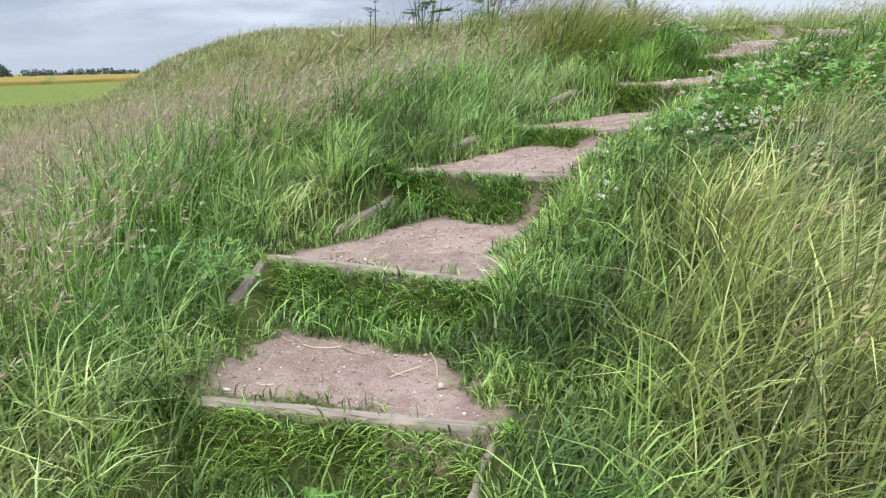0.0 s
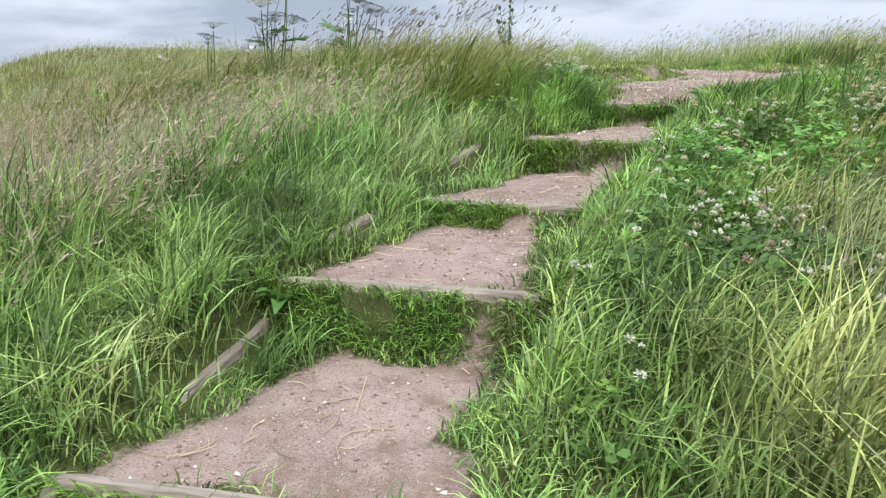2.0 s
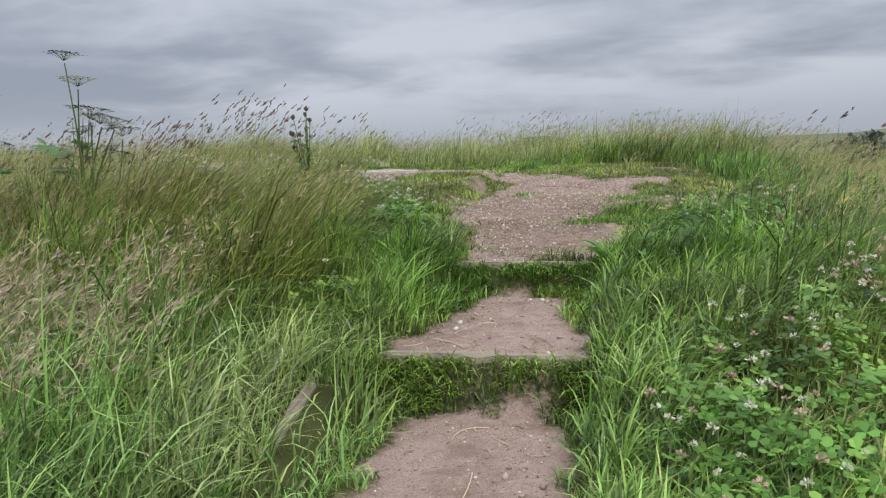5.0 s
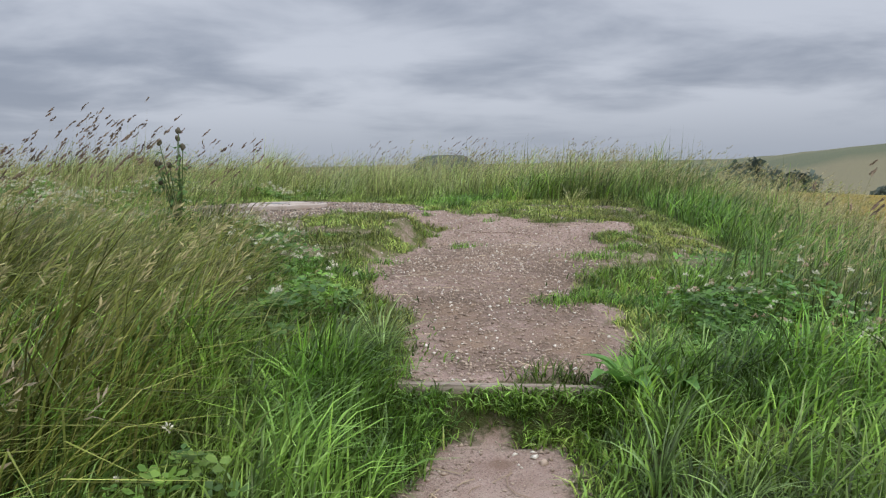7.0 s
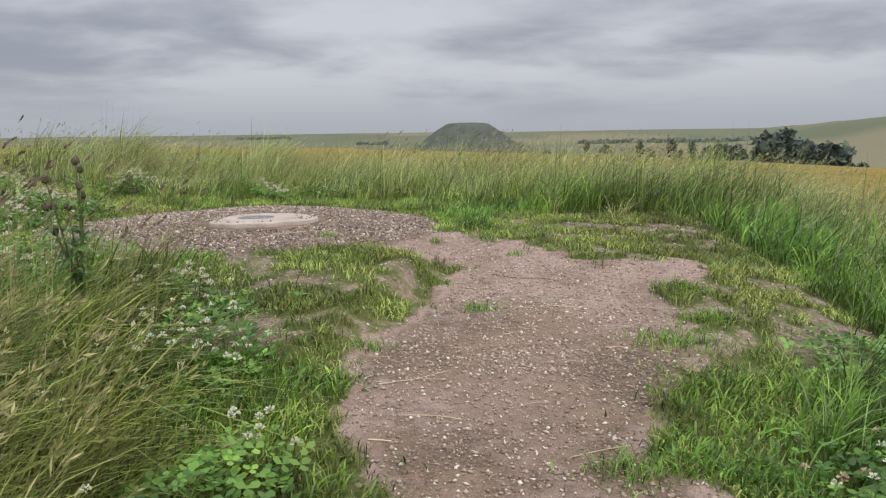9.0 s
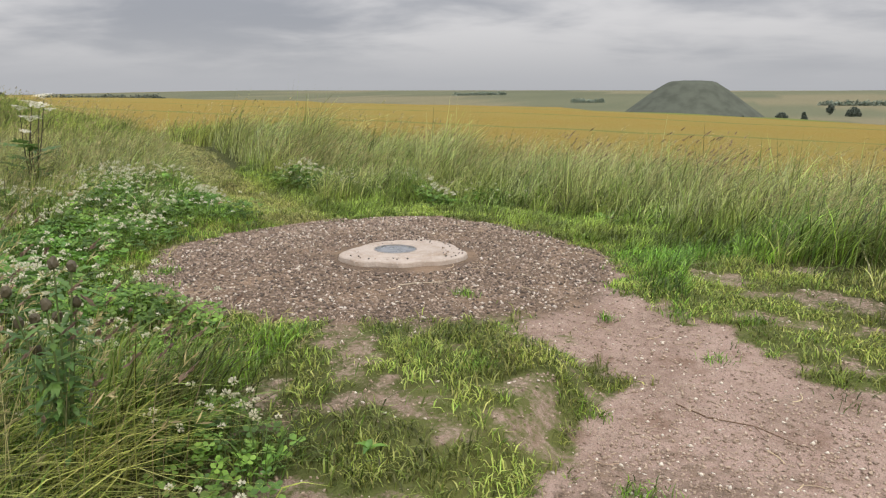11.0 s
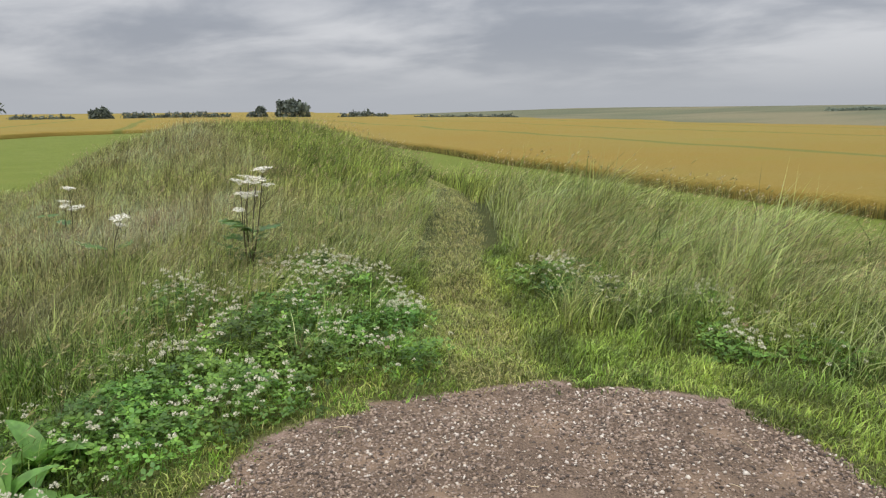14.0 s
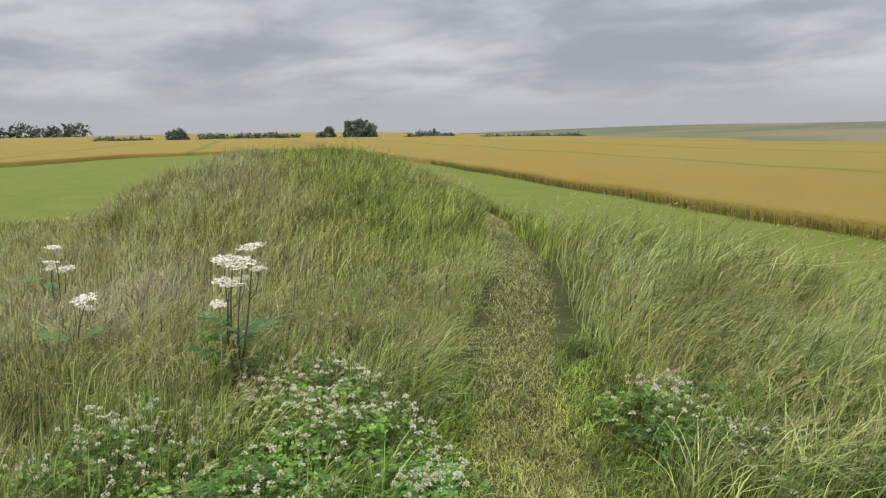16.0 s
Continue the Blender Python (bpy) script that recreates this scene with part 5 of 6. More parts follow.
def divided_leaf(seed, length):
    """A large lobed, toothed leaf with a midrib, arching outwards along +x."""
    rnd = random.Random(seed)
    bm = bmesh.new()
    tube(bm, [(0, 0, 0), (length * 0.4, 0, length * 0.22), (length, 0, length * 0.10)], 0.004, 0.0015, 4)
    for k in range(7):
        t = 0.35 + 0.65 * k / 6
        c = Vector((length * t, 0, length * (0.22 if t < 0.5 else 0.22 - 0.24 * (t - 0.5))))
        for sgn in ((-1, 1) if k < 6 else (0,)):
            ln = length * (0.34 - 0.22 * abs(t - 0.6)) * rnd.uniform(0.8, 1.15)
            d = Vector((0.55, 0.85 * sgn, rnd.uniform(-0.15, 0.12))).normalized()
            s = Vector((-d.y, d.x, 0.0)) if sgn else Vector((0, 1, 0))
            rim_ = []
            for j, (f, w) in enumerate([(0, 0.02), (0.25, 0.22), (0.35, 0.14), (0.55, 0.24), (0.65, 0.14), (0.85, 0.12), (1.0, 0.0)]):
                rim_.append((c + d * ln * f + Vector((0, 0, -0.2 * ln * f * f)), s * ln * w))
            up_ = [bm.verts.new(p + q) for p, q in rim_]
            dn = [bm.verts.new(p - q) for p, q in rim_[:-1]] + [up_[-1]]
            for j in range(6):
                if j < 5:
                    bm.faces.new((up_[j], up_[j + 1], dn[j + 1], dn[j]))
                else:
                    bm.faces.new((up_[j], up_[j + 1], dn[j]))
    return bm


def twig(points, thick, material, label):
    """A dry stick on the ground through the given x, y points, with a short side shoot."""
    pts = [(x, y, float(height(x, y)) + thick * 1.2) for x, y in points]
    bm = bmesh.new()
    tube(bm, pts, thick, thick * 0.45, 6)
    a, b = Vector(pts[len(pts) // 2]), Vector(pts[-1])
    side = (b - a).cross(Vector((0, 0, 1))) * 0.45
    tube(bm, [a, a + (b - a) * 0.35 + side * 0.6, a + (b - a) * 0.5 + side + Vector((0, 0, 0.006))], thick * 0.6, thick * 0.3, 5)
    me = bpy.data.meshes.new("twig")
    bm.to_mesh(me)
    bm.free()
    me.materials.append(material)
    return tagged(new("twig", me), label, "twig", "twigs on the ground")


MAT_PALETWIG = plain("pale_dry_stick", (0.55, 0.47, 0.36), 0.8, 0.2, 40)
MAT_DARKTWIG = plain("brown_dry_stick", (0.20, 0.13, 0.085), 0.8, 0.2, 40)
twig([(-1.42, 7.12), (-1.34, 7.19), (-1.24, 7.24), (-1.13, 7.33)], 0.0055, MAT_PALETWIG, "pale dry stick lying on gravel beside the slab")
twig([(0.36, 6.05), (0.50, 5.96), (0.68, 5.93), (0.86, 5.82)], 0.0032, MAT_DARKTWIG, "thin brown dry twig lying on worn soil")
twig([(-0.20, 4.18), (-0.05, 4.24), (0.10, 4.33)], 0.0032, MAT_PALETWIG, "pale dry stick lying across the gravel path")


MAT_UMBEL = plain("white_umbel_blossom", (0.80, 0.78, 0.68), 0.8, 0.2, 40, 0.85)
MAT_UMBEL_OLD = plain("green_seeding_umbel", (0.20, 0.21, 0.13), 0.8, 0.2, 40, 0.6)
MAT_HERB = herb_material("herb_leaf", (0.11, 0.23, 0.06))
MAT_DOCK = herb_material("dock_leaf", (0.16, 0.35, 0.07))


def hogweed(x, y, tall, seed, stems, label, blossom, stem_mat, leaves=5, leanx=0.1, head=1.0):
    rnd = random.Random(seed)
    root = new("hogweed")
    root.location = (x, y, float(height(x, y)) - 0.01)
    tagged(root, label, "hogweed plant")
    for i in range(stems):
        a = rnd.uniform(0, 6.28)
        h = tall * (1.0 if i == 0 else rnd.uniform(0.55, 0.97))
        tip = Vector((math.cos(a) * 0.17 * tall * rnd.uniform(0.4, 1) + leanx * h, math.sin(a) * 0.17 * tall * rnd.uniform(0.4, 1), h))
        bm = bmesh.new()
        foot = Vector((rnd.uniform(-0.04, 0.04), rnd.uniform(-0.04, 0.04), 0))
        pts = stalk_points(foot, tip, (rnd.uniform(-0.07, 0.07) * tall, rnd.uniform(-0.07, 0.07) * tall, 0))
        tube(bm, pts, 0.0095, 0.0045)
        forks = []
        for f in (0.55, 0.72):
            if rnd.random() < (0.35 if blossom is MAT_UMBEL else 0.75):
                b = rnd.uniform(0, 6.28)
                st = pts[int(f * 6)]
                en = st + Vector((math.cos(b) * 0.13, math.sin(b) * 0.13, 0.22)) * tall * rnd.uniform(0.7, 1.0)
                tube(bm, stalk_points(st, en, (math.cos(b) * 0.03, math.sin(b) * 0.03, -0.02), 4), 0.0045, 0.0025, 5)
                forks.append(en)
        stem = part("stem", bm, stem_mat, root)
        for j, p in enumerate([tip] + forks):
            w = (0.115 if j == 0 else 0.07) * head * rnd.uniform(0.8, 1.15)
            u = part("umbel", umbel_mesh(seed * 31 + i * 7 + j, w), blossom, stem, "flat-topped flower head")
            u.matrix_basis = Matrix.Translation(p + Vector((0, 0, w * 0.6))) @ Euler((rnd.uniform(-0.25, 0.25), rnd.uniform(0.0, 0.3), 0)).to_matrix().to_4x4() @ Matrix.Diagonal((1, 1, 0.6, 1))
    for i in range(leaves):
        lf = part("leaf", divided_leaf(seed * 17 + i, rnd.uniform(0.24, 0.42)), MAT_HERB, root, "lobed dark green leaf")
        lf.matrix_basis = Matrix.Translation((0, 0, rnd.uniform(0.04, 0.48 * tall))) @ Euler((0, -rnd.uniform(0.1, 0.6), rnd.uniform(0, 6.28))).to_matrix().to_4x4()
    return root


hogweed(-7.10, 9.55, 1.10, 1, 5, "hogweed in white flower with dark stems beside clover", MAT_UMBEL, MAT_STEM, 20, 0.02)
hogweed(-11.8, 9.25, 0.85, 2, 3, "low hogweed in white flower standing in straw grass", MAT_UMBEL, MAT_STEM, 2)
hogweed(-9.0, 8.85, 0.62, 3, 1, "low hogweed in white flower standing in straw grass", MAT_UMBEL, MAT_STEM, 2)
hogweed(-3.60, 2.80, 1.50, 4, 7, "tall hogweed gone to green seed heads on the bank", MAT_UMBEL_OLD, MAT_GREENSTEM, 5, 0.06, 1.3)
hogweed(-3.05, 3.35, 1.42, 5, 6, "tall hogweed gone to green seed heads on the bank", MAT_UMBEL_OLD, MAT_GREENSTEM, 4, 0.16, 1.25)
hogweed(-4.25, 2.6, 0.95, 6, 2, "short hogweed gone to green seed heads on the bank", MAT_UMBEL_OLD, MAT_GREENSTEM, 3)


def thistle(x, y, tall, seed):
    rnd = random.Random(seed)
    root = new("thistle")
    root.location = (x, y, float(height(x, y)) - 0.01)
    tagged(root, "dark spiny thistle with brown heads above the grass", "thistle")
    for i in range(9):
        h = tall * (1.0 if i == 0 else rnd.uniform(0.62, 0.98))
        a = rnd.uniform(0, 6.28)
        tip = Vector((math.cos(a) * 0.13, math.sin(a) * 0.13, h)) if i else Vector((0.02, 0, h))
        bm = bmesh.new()
        pts = stalk_points((0, 0, 0.25 * tall * (i > 0)), tip, (0, 0, 0), 8)
        tube(bm, pts, 0.006, 0.003, 5)
        stem = part("stem", bm, MAT_GREENSTEM, root)
        bm = bmesh.new()
        for p in pts[2:-1]:
            for k in range(3):
                b = rnd.uniform(0, 6.28)
                d = Vector((math.cos(b), math.sin(b), rnd.uniform(0.1, 0.7)))
                s = Vector((-math.sin(b), math.cos(b), 0)) * 0.014
                ln = rnd.uniform(0.06, 0.13)
                q = [bm.verts.new(p + d * ln * f + s * w + Vector((0, 0, -0.05 * f * f))) for f, w in ((0, 0.2), (0.3, 1), (0.42, 0.4), (0.65, 0.8), (1, 0), (0.65, -0.8), (0.42, -0.4), (0.3, -1))]
                bm.faces.new((q[0], q[1], q[2], q[6], q[7]))
                bm.faces.new((q[2], q[3], q[4], q[5], q[6]))
        part("leaves", bm, MAT_HERB, stem, "narrow spiny leaves")
        bm = bmesh.new()
        bmesh.ops.create_icosphere(bm, subdivisions=2, radius=0.016)
        for v in bm.verts:
            v.co = Vector((v.co.x, v.co.y, v.co.z * 1.3)) * rnd.uniform(0.85, 1.3)
        hd = part("flower_head", bm, MAT_STEM, stem, "dark bristly flower head")
        hd.location = tip
    return root


thistle(-1.66, 4.60, 0.90, 3)


def broad_leaf(seed, length, width):
    """A long oval leaf with a sunk midrib and wavy edge, arching along +x."""
    rnd = random.Random(seed)
    bm = bmesh.new()
    rows = []
    n = 9
    for i in range(n + 1):
        t = i / n
        w = width * 0.5 * math.sin(math.pi * min(1, 0.06 + 0.94 * t)) ** 0.7 * (1 - 0.25 * t) if 0 < i < n else 0.004
        zc = length * (0.75 * t - 0.75 * t * t)
        rows.append([bm.verts.new((length * t * 0.95, s * w, zc + abs(s) * w * 0.45 + rnd.uniform(-0.05, 0.05) * w * abs(s))) for s in (-1, -0.5, 0, 0.5, 1)])
    for a, b in zip(rows[:-1], rows[1:]):
        for k in range(4):
            f = bm.faces.new((a[k], b[k], b[k + 1], a[k + 1]))
            f.smooth = True
    return bm


def dock(x, y, leaves, size, seed, label):
    rnd = random.Random(seed)
    root = new("dock_plant")
    root.location = (x, y, float(height(x, y)))
    tagged(root, label, "dock plant")
    for i in range(leaves):
        lf = part("leaf", broad_leaf(seed * 13 + i, size * rnd.uniform(0.7, 1.15), size * rnd.uniform(0.32, 0.45)), MAT_DOCK, root)
        lf.matrix_basis = Matrix.Translation((0, 0, 0.01)) @ Euler((rnd.uniform(-0.2, 0.2), -rnd.uniform(0.1, 0.8), i * 6.28 / leaves + rnd.uniform(-0.4, 0.4))).to_matrix().to_4x4()
    return root


for x, y, k, s, seed, lab in [(0.98, -3.24, 7, 0.13, 1, "low broad-leaved plantain on the turf riser"), (0.82, -3.20, 6, 0.10, 2, "low broad-leaved plantain on the turf riser"),
                              (-0.42, -1.36, 8, 0.17, 3, "bright green dock beside a timber step"), (-0.28, -1.38, 6, 0.14, 4, "bright green dock beside a timber step"),
                              (0.28, -0.22, 4, 0.08, 5, "small broad-leaved plant on the turf riser"), (0.74, 2.28, 6, 0.20, 6, "grey-green dock beside the top step"),
                              (0.92, 2.20, 5, 0.18, 7, "grey-green dock beside the top step"), (1.20, 2.35, 5, 0.14, 8, "yellow-green dock among clover"), (1.38, 2.30, 4, 0.13, 9, "yellow-green dock among clover"),
                              (-3.95, 6.35, 11, 0.38, 10, "large bright green dock among clover"), (-3.62, 6.5, 8, 0.30, 11, "large bright green dock among clover"), (-4.3, 6.65, 10, 0.36, 12, "large bright green dock among clover"),
                              (-3.9, 11.9, 6, 0.22, 13, "pale dock in the long grass"), (-3.5, 12.1, 6, 0.2, 14, "pale dock in the long grass"), (-0.75, 5.1, 5, 0.08, 15, "small pale dock in the short grass"), (0.1, 2.25, 4, 0.06, 16, "small plantain on the turf riser")]:
    dock(x, y, k, s, seed, lab)


def tall_grass_clump(x, y, tall, stems, label, lean=0.25):
    """A clump of upright flowering stems that stands out against the sky."""
    n = stems
    pile = Pile()
    px, py = x + RNG.normal(0, 0.16, n), y + RNG.normal(0, 0.16, n)
    h = tall * RNG.uniform(0.7, 1.05, n)
    way = WIND + RNG.normal(0, 0.5, n)
    col = tints(n, STRAW, OLIVE, (0.30, 0.23, 0.15))
    tip = blades(pile, px, py, height(px, py), h, np.full(n, 0.0028), way, RNG.uniform(0.05, lean * 1.5, n), col, 3)
    plumes(pile, tip, way, RNG.uniform(0.05, 0.10, n), 9, tints(n, (0.20, 0.14, 0.11), (0.30, 0.22, 0.16)), 0.16, 0.012)
    pile.make("flowering_grass", MAT_SEED, label, "grass")


for x, y, tall, k in [(-2.0, 4.3, 1.12, 60), (-2.4, 4.6, 1.08, 55), (-2.8, 4.2, 1.0, 45), (-1.4, 4.5, 0.95, 26), (-3.2, 4.8, 1.0, 40), (2.05, 3.0, 1.05, 7), (2.3, 3.6, 1.0, 8), (2.7, 3.1, 1.0, 8), (-3.3, 3.4, 1.05, 60), (-2.7, 3.5, 1.0, 50), (-3.9, 3.1, 1.0, 50), (-0.9, 11.0, 0.95, 26), (0.6, 10.6, 1.0, 30), (0.2, 11.0, 1.0, 26), (2.0, 9.7, 0.85, 18), (-2.9, 12.6, 0.9, 14)]:
    tall_grass_clump(x, y, tall, k, "tall brown flowering grass stems against the sky")


# ---------------------------------------------------------------- barley field and far land
def build_crop():
    pts = [Vector(p) for p in CROP_EDGE]
    line = []
    for a, b in zip(pts[:-1], pts[1:]):
        k = max(2, int((b - a).length / 1.6))
        line += [a.lerp(b, i / k) for i in range(k)]
    line.append(pts[-1])
    line = np.array(line)
    line = line + np.stack((vnoise(line[:, 0], line[:, 1], 6, 91) - 0.5, vnoise(line[:, 0], line[:, 1], 6, 92) - 0.5), 1) * 1.2
    mid = np.array([-45.0, 18.0])
    out_ = line - mid
    out_ = out_ / np.linalg.norm(out_, axis=1, keepdims=True)
    steps = [0, 0.02, 0.6, 1.5, 3, 5, 8, 12, 17, 24, 33, 45, 60, 80, 110, 150, 210, 300, 430, 620, 900]
    rows = []
    for k, s in enumerate(steps):
        p = line + out_ * s
        up_ = 0.0 if k == 0 else (0.58 if k == 1 else 0.74)
        z = height(p[:, 0], p[:, 1]) + up_ + (0.10 * (vnoise(p[:, 0], p[:, 1], 1.1, 93) - 0.5) + 0.12 * (vnoise(p[:, 0], p[:, 1], 7, 94) - 0.5) if k else -0.1)
        past = np.maximum(0.475 * p[:, 0] + 0.88 * p[:, 1] - 128, 0.90 * p[:, 0] + 0.30 * p[:, 1] - 85)
        z = np.where(past > 0, z - np.clip(past * 0.3, 0, 3), z)
        rows.append(np.stack((p[:, 0], p[:, 1], z), 1))
    n, r = len(line), len(steps)
    i = (np.arange(r - 1)[:, None] * n + np.arange(n - 1)[None, :]).ravel()
    tris = np.concatenate((np.stack((i, i + 1, i + n + 1), 1), np.stack((i, i + n + 1, i + n), 1)))
    ob = finish("barley_field", np.concatenate(rows), tris, MAT_CROP, None, None, True)
    tagged(ob, "wide golden field of ripening barley round the barrow", "crop field", kind="stuff")
    # standing stalks along the crop's near edge, greener than its top
    edge = Pile()
    t = RNG.integers(0, n, 44000)
    keep = np.hypot(line[t, 0] + 5, line[t, 1] - 10) < 90
    t = t[keep]
    d = RNG.uniform(-0.5, 0.3, len(t))
    t2, f = np.minimum(t + 1, n - 1), RNG.uniform(0, 1, (len(t), 1))
    p = line[t] * (1 - f) + line[t2] * f + out_[t] * d[:, None] + RNG.normal(0, 0.5, (len(t), 2)) * 0.3
    blades(edge, p[:, 0], p[:, 1], height(p[:, 0], p[:, 1]), RNG.uniform(0.34, 0.70, len(t)), np.full(len(t), 0.022), RNG.uniform(0, 6.28, len(t)), RNG.uniform(0, 0.3, len(t)), tints(len(t), (0.20, 0.19, 0.055), (0.28, 0.23, 0.075), (0.13, 0.15, 0.045)), 2)
    edge.make("barley_edge", MAT_GRASS, "greenish barley stalks along the crop's edge", "crop")


build_crop()

# turf green greyed in the base colour to stand for distance haze
MAT_FARHILL = plain("hazed_turf_hill", (0.105, 0.118, 0.095), 0.95, 0.1, 0.08, 0.75)


def build_mound():
    """The great prehistoric chalk mound in the valley: a flat-topped cone of turf."""
    cx, cy, base = 6.0, 905.0, -34.0
    rings = []
    for r, z in [(118, base - 3), (92, base + 1.5), (80, base + 7), (60, base + 22), (40, base + 37), (27, base + 45.0), (22, base + 46.6), (10, base + 47.2)]:
        rings.append([(cx + r * math.cos(2 * math.pi * i / 72) * (1 + 0.02 * noise.noise((i * 0.3, r, 1))), cy + r * math.sin(2 * math.pi * i / 72), z + 0.7 * noise.noise((math.cos(i * 0.087) * 3, math.sin(i * 0.087) * 3, r * 0.1))) for i in range(72)])
    bm = ring_mesh(rings)
    me = bpy.data.meshes.new("backdrop_mound")
    bm.to_mesh(me)
    bm.free()
    me.materials.append(MAT_FARHILL)
    tagged(new("backdrop_mound", me), "great flat-topped grassy chalk mound in the valley", "hill", kind="structure")


build_mound()


# ---------------------------------------------------------------- far trees
def crown_mesh(seed, wide, tall, bits, size, low=0.25):
    rng = np.random.default_rng(seed)
    lumps = rng.normal(0, 1, (9, 3))
    lumps = lumps / np.linalg.norm(lumps, axis=1, keepdims=True) * rng.uniform(0.15, 0.55, (9, 1))
    which = rng.integers(0, 9, bits)
    d = rng.normal(0, 1, (bits, 3))
    d = d / np.linalg.norm(d, axis=1, keepdims=True)
    p = lumps[which] + d * rng.uniform(0.25, 0.48, (bits, 1)) * rng.uniform(0.6, 1, (bits, 1))
    p = p * np.array([wide * 0.55, wide * 0.55, tall * (1 - low) * 0.62]) + np.array([0, 0, tall * (low + (1 - low) * 0.5)])
    if low < 0.05:
        dome = rng.normal(0, 1, (bits, 3))
        dome = dome / np.linalg.norm(dome, axis=1, keepdims=True) * rng.uniform(0.5, 1, (bits, 1)) * np.array([wide * 0.48, wide * 0.48, tall * 0.85])
        dome[:, 2] = np.abs(dome[:, 2])
        p = np.where(rng.uniform(0, 1, (bits, 1)) < 0.6, dome, p)
    p[:, 2] = np.maximum(p[:, 2], tall * low * 0.35 * rng.uniform(0.6, 1.6, bits))
    e = rng.normal(0, 1, (bits, 3)) * size * 0.6
    g = rng.normal(0, 1, (bits, 3)) * size * 0.6
    verts = np.stack((p + e, p + g, p - e * 0.8, p - g * 0.8), 1).reshape(-1, 3)
    tri = (np.arange(bits)[:, None, None] * 4 + np.array([(0, 1, 2), (0, 2, 3)])[None]).reshape(-1, 3)
    # leaf colours hold the haze: greyer and paler than the foliage itself
    return verts, tri, np.repeat(rng.dirichlet([1, 1, 1], bits) @ np.array([(0.11, 0.14, 0.11), (0.14, 0.165, 0.13), (0.09, 0.115, 0.10)]), 4, 0)


def make_tree(seed, wide, tall, bits=420, low=0.25):
    root = new("tree")
    bm = bmesh.new()
    rnd = random.Random(seed)
    tube(bm, [(0, 0, -0.6), (0.02 * wide, 0, tall * 0.2), (0, 0.02 * wide, tall * 0.55)], tall * 0.035, tall * 0.015, 8)
    for k in range(6):
        a = rnd.uniform(0, 6.28)
        z0 = tall * rnd.uniform(0.22, 0.45)
        tube(bm, [(0, 0, z0), (math.cos(a) * wide * 0.15, math.sin(a) * wide * 0.15, z0 + tall * 0.14), (math.cos(a) * wide * 0.33, math.sin(a) * wide * 0.33, z0 + tall * 0.27)], tall * 0.014, tall * 0.004, 5)
    part("trunk", bm, MAT_BARK, root)
    v, t, c = crown_mesh(seed, wide, tall, int(bits * 1.7), tall * 0.095, low)
    cr = finish("crown", v, t, MAT_TREE, c)
    cr.parent = root
    tagged(root, "far round-crowned green tree in full leaf", "tree", "far trees")
    return root


def polar(az, dist, eye=(0.0, 2.4)):
    return eye[0] - math.sin(radians(az)) * dist, eye[1] + math.cos(radians(az)) * dist


MODELS = [make_tree(101, 10, 10, 620, 0.02), make_tree(102, 8, 12, 560, 0.1), make_tree(103, 13, 9, 700, 0.0), make_tree(104, 6, 14, 420, 0.15)]
for mdl, (az, dist) in zip(MODELS, [(-25.6, 268), (-23.4, 262), (-24.4, 270), (-8.0, 790)]):
    x, y = polar(az, dist)
    mdl.location = (x, y, float(height(x, y)) - 0.3)
PLACED = [(0, -26.8, 268, 1.25), (2, -28.5, 272, 0.7), (0, -22.9, 268, 1.5), (1, -23.6, 268, 1.4), (0, -25.0, 268, 1.3), (2, -31.9, 268, 1.0), (0, -19.4, 420, 1.1), (2, -20.4, 425, 1.1), (1, -21.4, 422, 0.8),
          (0, -6.6, 800, 1.5), (3, -13.6, 800, 1.5), (1, -14.3, 805, 1.5), (3, -15.9, 780, 1.7), (0, -16.3, 785, 1.4), (3, -17.3, 790, 1.5), (2, -18.6, 780, 2.0), (0, -19.4, 785, 1.9), (2, -20.4, 780, 2.0), (0, -3.9, 850, 0.9), (2, -11, 1100, 1.6), (1, -9.6, 1150, 1.4)]
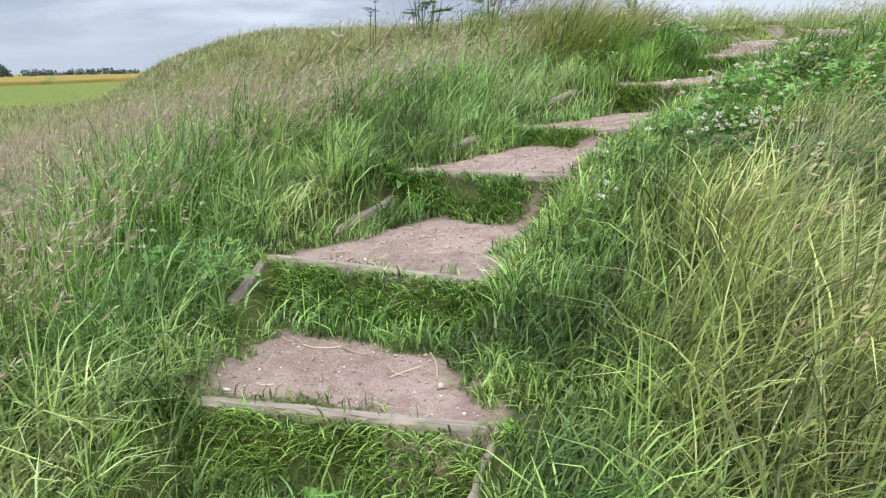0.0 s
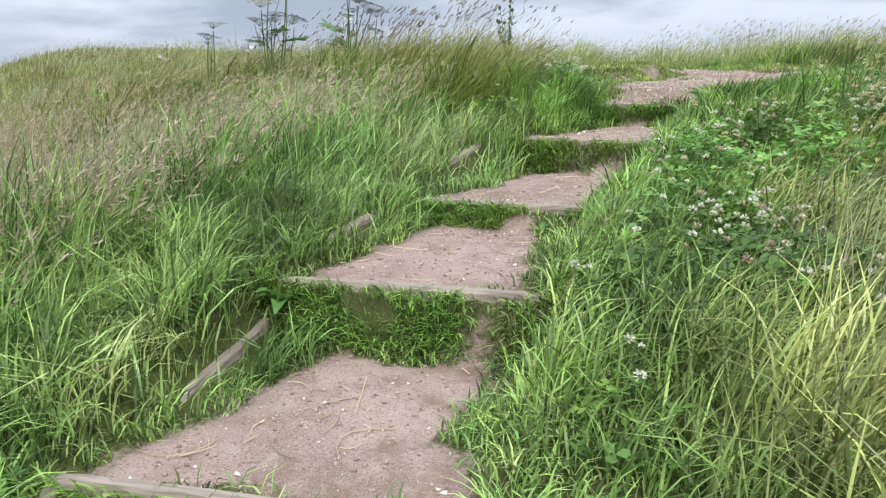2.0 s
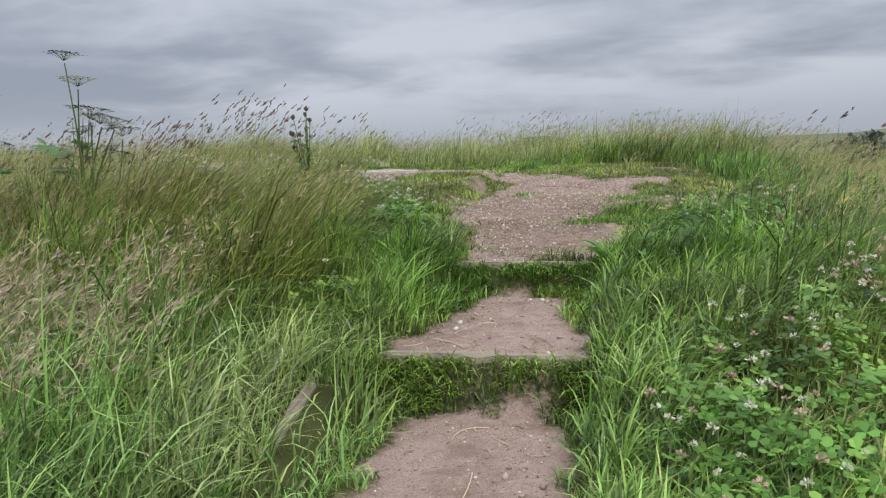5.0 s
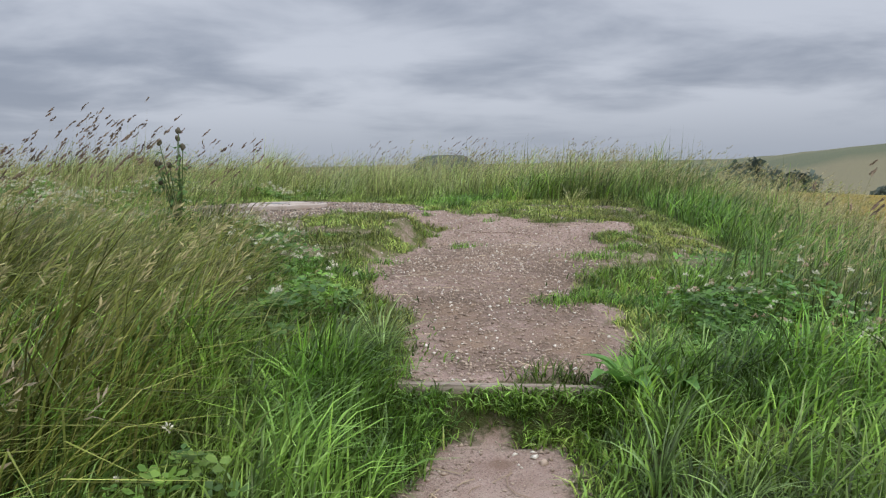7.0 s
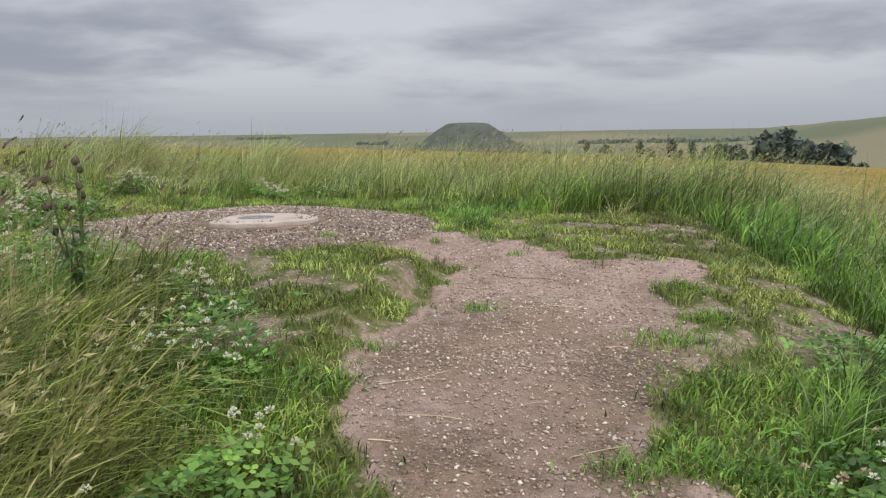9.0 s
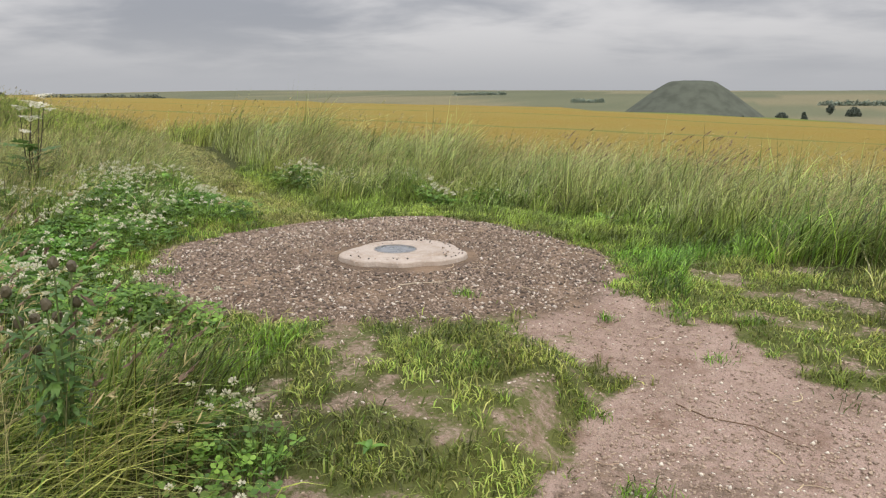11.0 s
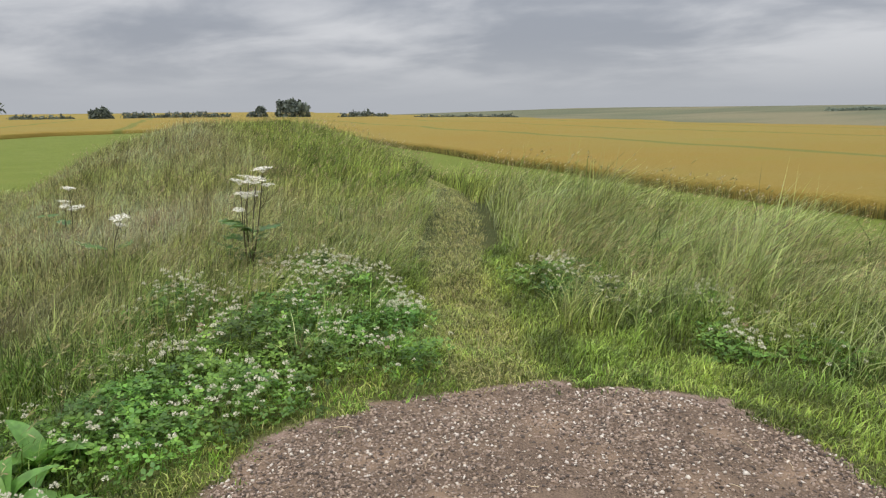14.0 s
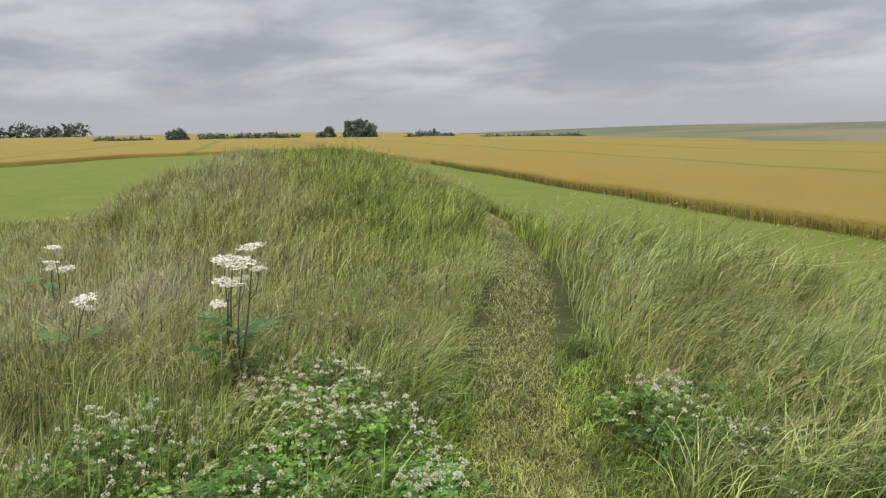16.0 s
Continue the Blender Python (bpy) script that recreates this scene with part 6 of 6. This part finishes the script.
for k, (m, az, dist, s) in enumerate(PLACED):
    x, y = polar(az, dist)
    copy_thing(MODELS[m], pose(x, y, float(height(x, y)) - 0.3, 0, 0, 67 * k) @ Matrix.Diagonal((s, s, s, 1)))
# the trees on the western skyline, seen from the barrow
WEST = (-1.85, 7.3)
for k, (m, az, dist, s) in enumerate([(2, 56.4, 362, 1.25), (0, 57.1, 366, 1.0), (0, 55.8, 366, 0.85), (0, 58.9, 368, 0.7), (2, 59.5, 368, 0.5), (2, 69.9, 380, 0.85), (0, 70.4, 380, 0.6)]):
    x, y = polar(az, dist, WEST)
    copy_thing(MODELS[m], pose(x, y, float(height(x, y)) - 0.3, 0, 0, 41 * k) @ Matrix.Diagonal((s, s, s, 1)))


def hedge(az0, az1, dist, tall, seed, label, origin=WEST):
    """A strip of scrub or far wood along the skyline."""
    rng = np.random.default_rng(seed)
    pile = Pile()
    width = abs(az1 - az0) * math.pi / 180 * dist
    n = int(max(4, width / (tall * 0.5)))
    for k in range(n):
        x, y = polar(az0 + (az1 - az0) * (k + rng.uniform(0, 1)) / n, dist + rng.uniform(-4, 4), origin)
        v, t, c = crown_mesh(seed * 100 + k, tall * 1.7 * rng.uniform(0.7, 1.2), tall * rng.uniform(0.6, 1.15), 90, tall * 0.14, 0.02)
        # woods beyond 1 km get a doubled colour for thicker haze
        pile.add(v + np.array([x, y, float(height(x, y)) - 0.3]), t, c * (2.0 if dist > 1000 else 1.0))
    pile.make("hedgerow", MAT_TREE, label, "hedgerow")


hedge(49.4, 52.6, 340, 4.6, 11, "dark far hedgerow at the field's end")
hedge(61.2, 68.6, 385, 4.6, 12, "dark far hedgerow on the skyline")
hedge(71.7, 75.6, 395, 3.6, 13, "low far scrub on the skyline")
hedge(76.0, 84.0, 900, 17, 14, "far wood on the western skyline")
hedge(39.0, 47.0, 300, 2.6, 15, "low scrub along the field's far edge")
hedge(13.3, 17.2, 2300, 14, 16, "far wood on the down's skyline")
hedge(5.8, 8.2, 1700, 12, 17, "far wood in the valley")
hedge(-9, -21, 1500, 12, 18, "far tree belt across the valley")
